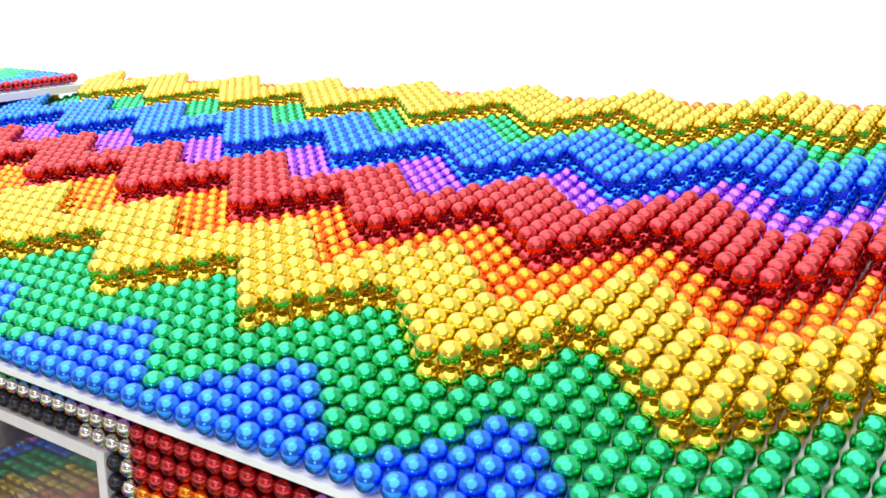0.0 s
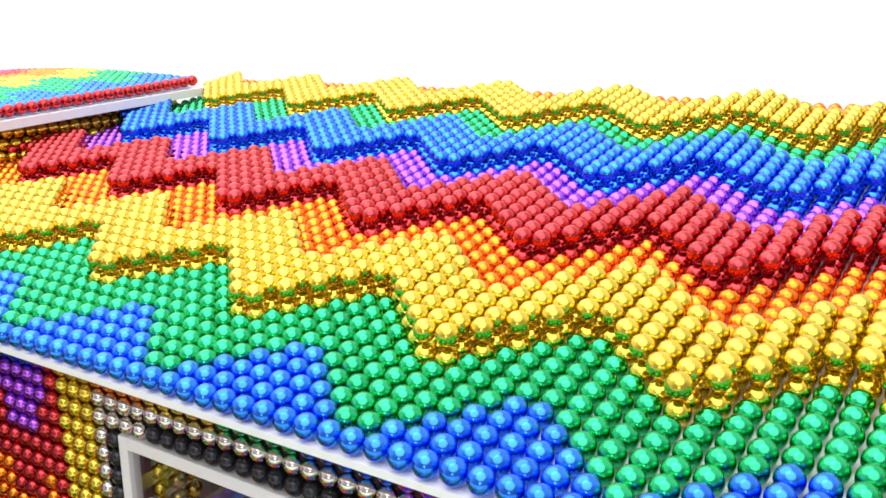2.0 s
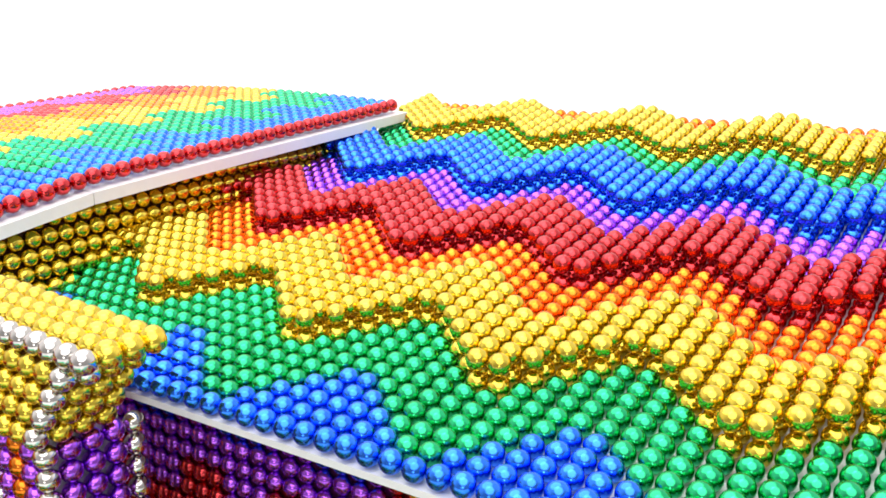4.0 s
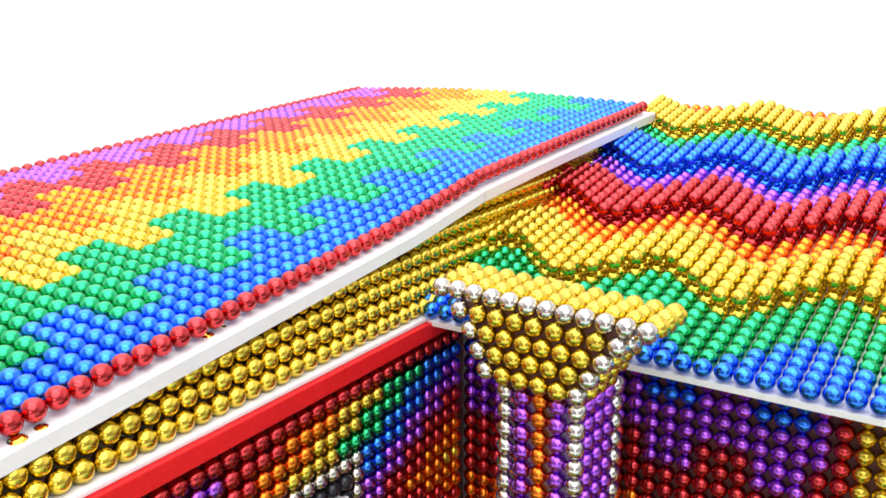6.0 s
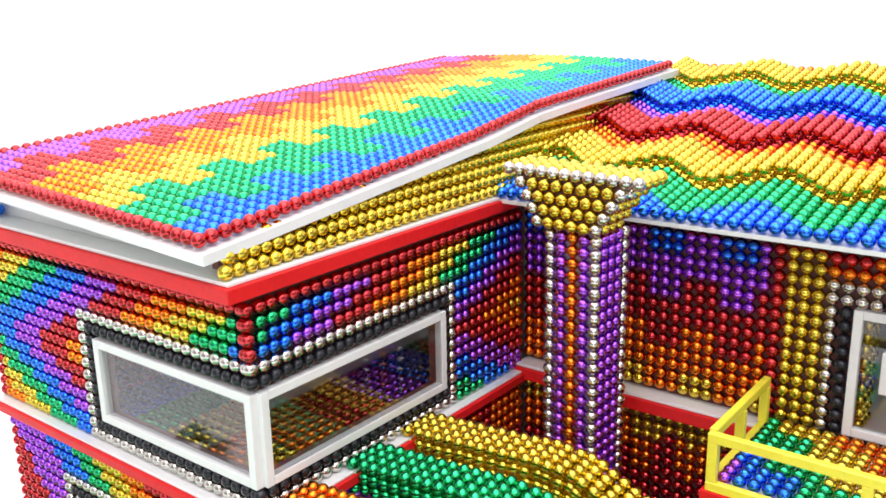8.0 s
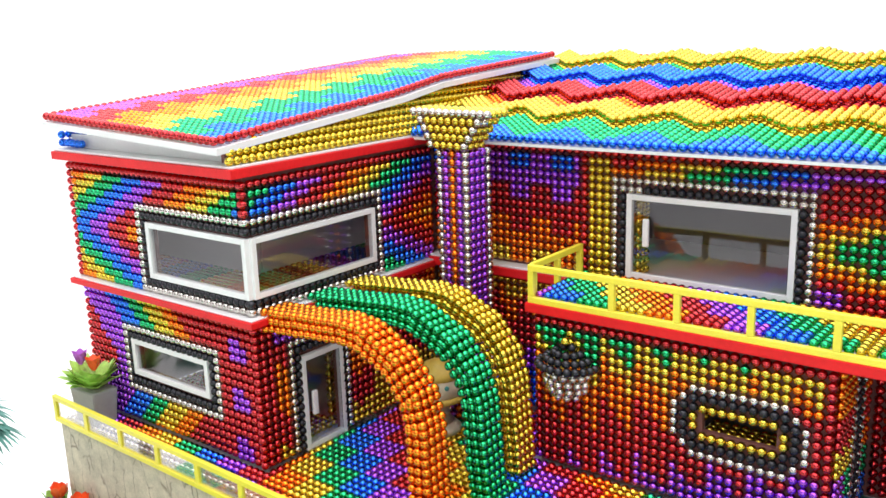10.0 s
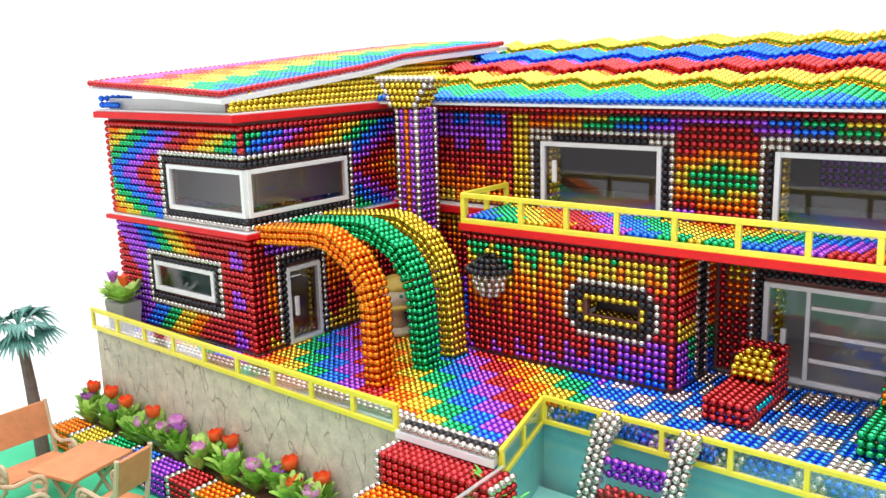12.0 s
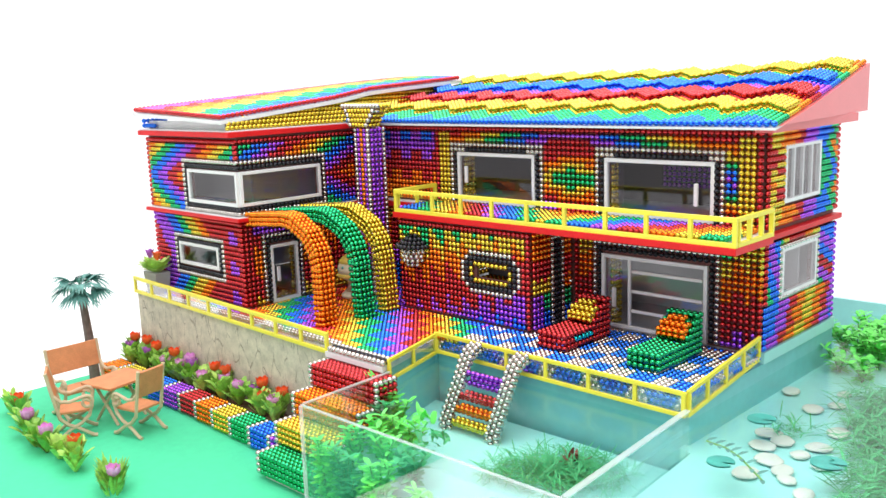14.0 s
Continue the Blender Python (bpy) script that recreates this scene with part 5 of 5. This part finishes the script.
for n, (x, y, s) in enumerate(((69.8, -15.5, 1.9), (72.2, -31.8, 1.7), (82.2, -24.1, 2.1))):
    pad = thing("lily_pad", "round dark teal lily pad floating on the pond", "lily pad", group="lily pads")
    bm = bmesh.new()
    ring = [(s * math.cos(a), s * math.sin(a)) for a in [0.25 + k * 5.8 / 22 for k in range(23)]]
    for z, flip in ((-3.12, False), (-3.3, True)):
        verts = [bm.verts.new(Vector((x, y, z)) * B)] + [bm.verts.new(Vector((x + u, y + v, z + 0.1)) * B) for u, v in ring]
        bm.faces.new(verts[::-1] if flip else verts)
    part("leaf", bm, PAD, pad)
sprig = thing("leafy_sprig", "thin sprig with dark green leaves floating on the pond", "plant")
bm = bmesh.new()
path = [Vector((67.9, -27.3, -3.0)), Vector((71, -28.2, -2.8)), Vector((73.6, -29.7, -2.8)), Vector((78.4, -33.8, -3.0))]
tube(bm, path, 0.12, 6)
part("stem", bm, STEM, sprig)
bm = bmesh.new()
for k in range(14):
    f = k / 13 * 2.99
    p = path[int(f)].lerp(path[int(f) + 1], f % 1)
    leaf(bm, p, (0.5, -0.9 if k % 2 else 0.9, 0.25), 1.7, 0.6, 0.1)
part("leaves", bm, LEAFS[2], sprig, smooth=True)
PEBBLE = material("pale_pebble", (0.75, 0.72, 0.66), 0.5, vary=0.15, scale=80)
SPOTS = ((69, -11.5), (71.7, -13), (76.4, -12.2), (75.5, -16.1), (75.8, -22.2), (77.3, -24.4), (72.5, -25.6), (64.2, 7.1), (70, 1.4), (70.3, -16.2), (76.4, -5.5), (72.2, 4.9), (71.2, 10.4), (79, -18), (80.5, -27), (83, -31), (73, -20))
for n, (x, y) in enumerate(SPOTS):
    r = random.Random(n + 500)
    peb = thing("pebble", "smooth pale pebble on the pond floor", "pebble", group="pebbles")
    bm = bmesh.new()
    bmesh.ops.create_icosphere(bm, subdivisions=3, radius=1.0 * B)
    for v in bm.verts:
        v.co *= 1 + 0.15 * noise.noise(v.co * 300 + Vector((n, 0, 0)))
    s = r.uniform(1.0, 1.9)
    bmesh.ops.transform(bm, matrix=Matrix.Translation(Vector((x, y, QZ + 0.45)) * B) @ Matrix.Rotation(r.uniform(0, 3), 4, "Z") @ Matrix.Diagonal((s * 1.2, s, 0.4, 1)), verts=bm.verts)
    part("stone", bm, PEBBLE, peb, smooth=True)

# ---- single balls of the nearest stretches ----
for owner, own, level, size in LATER:
    for x, y, z, k in own:
        ob = new("ball", one_ball(k, level, size))
        ob.parent = owner
        ob.location = (x * B, y * B, z * B)
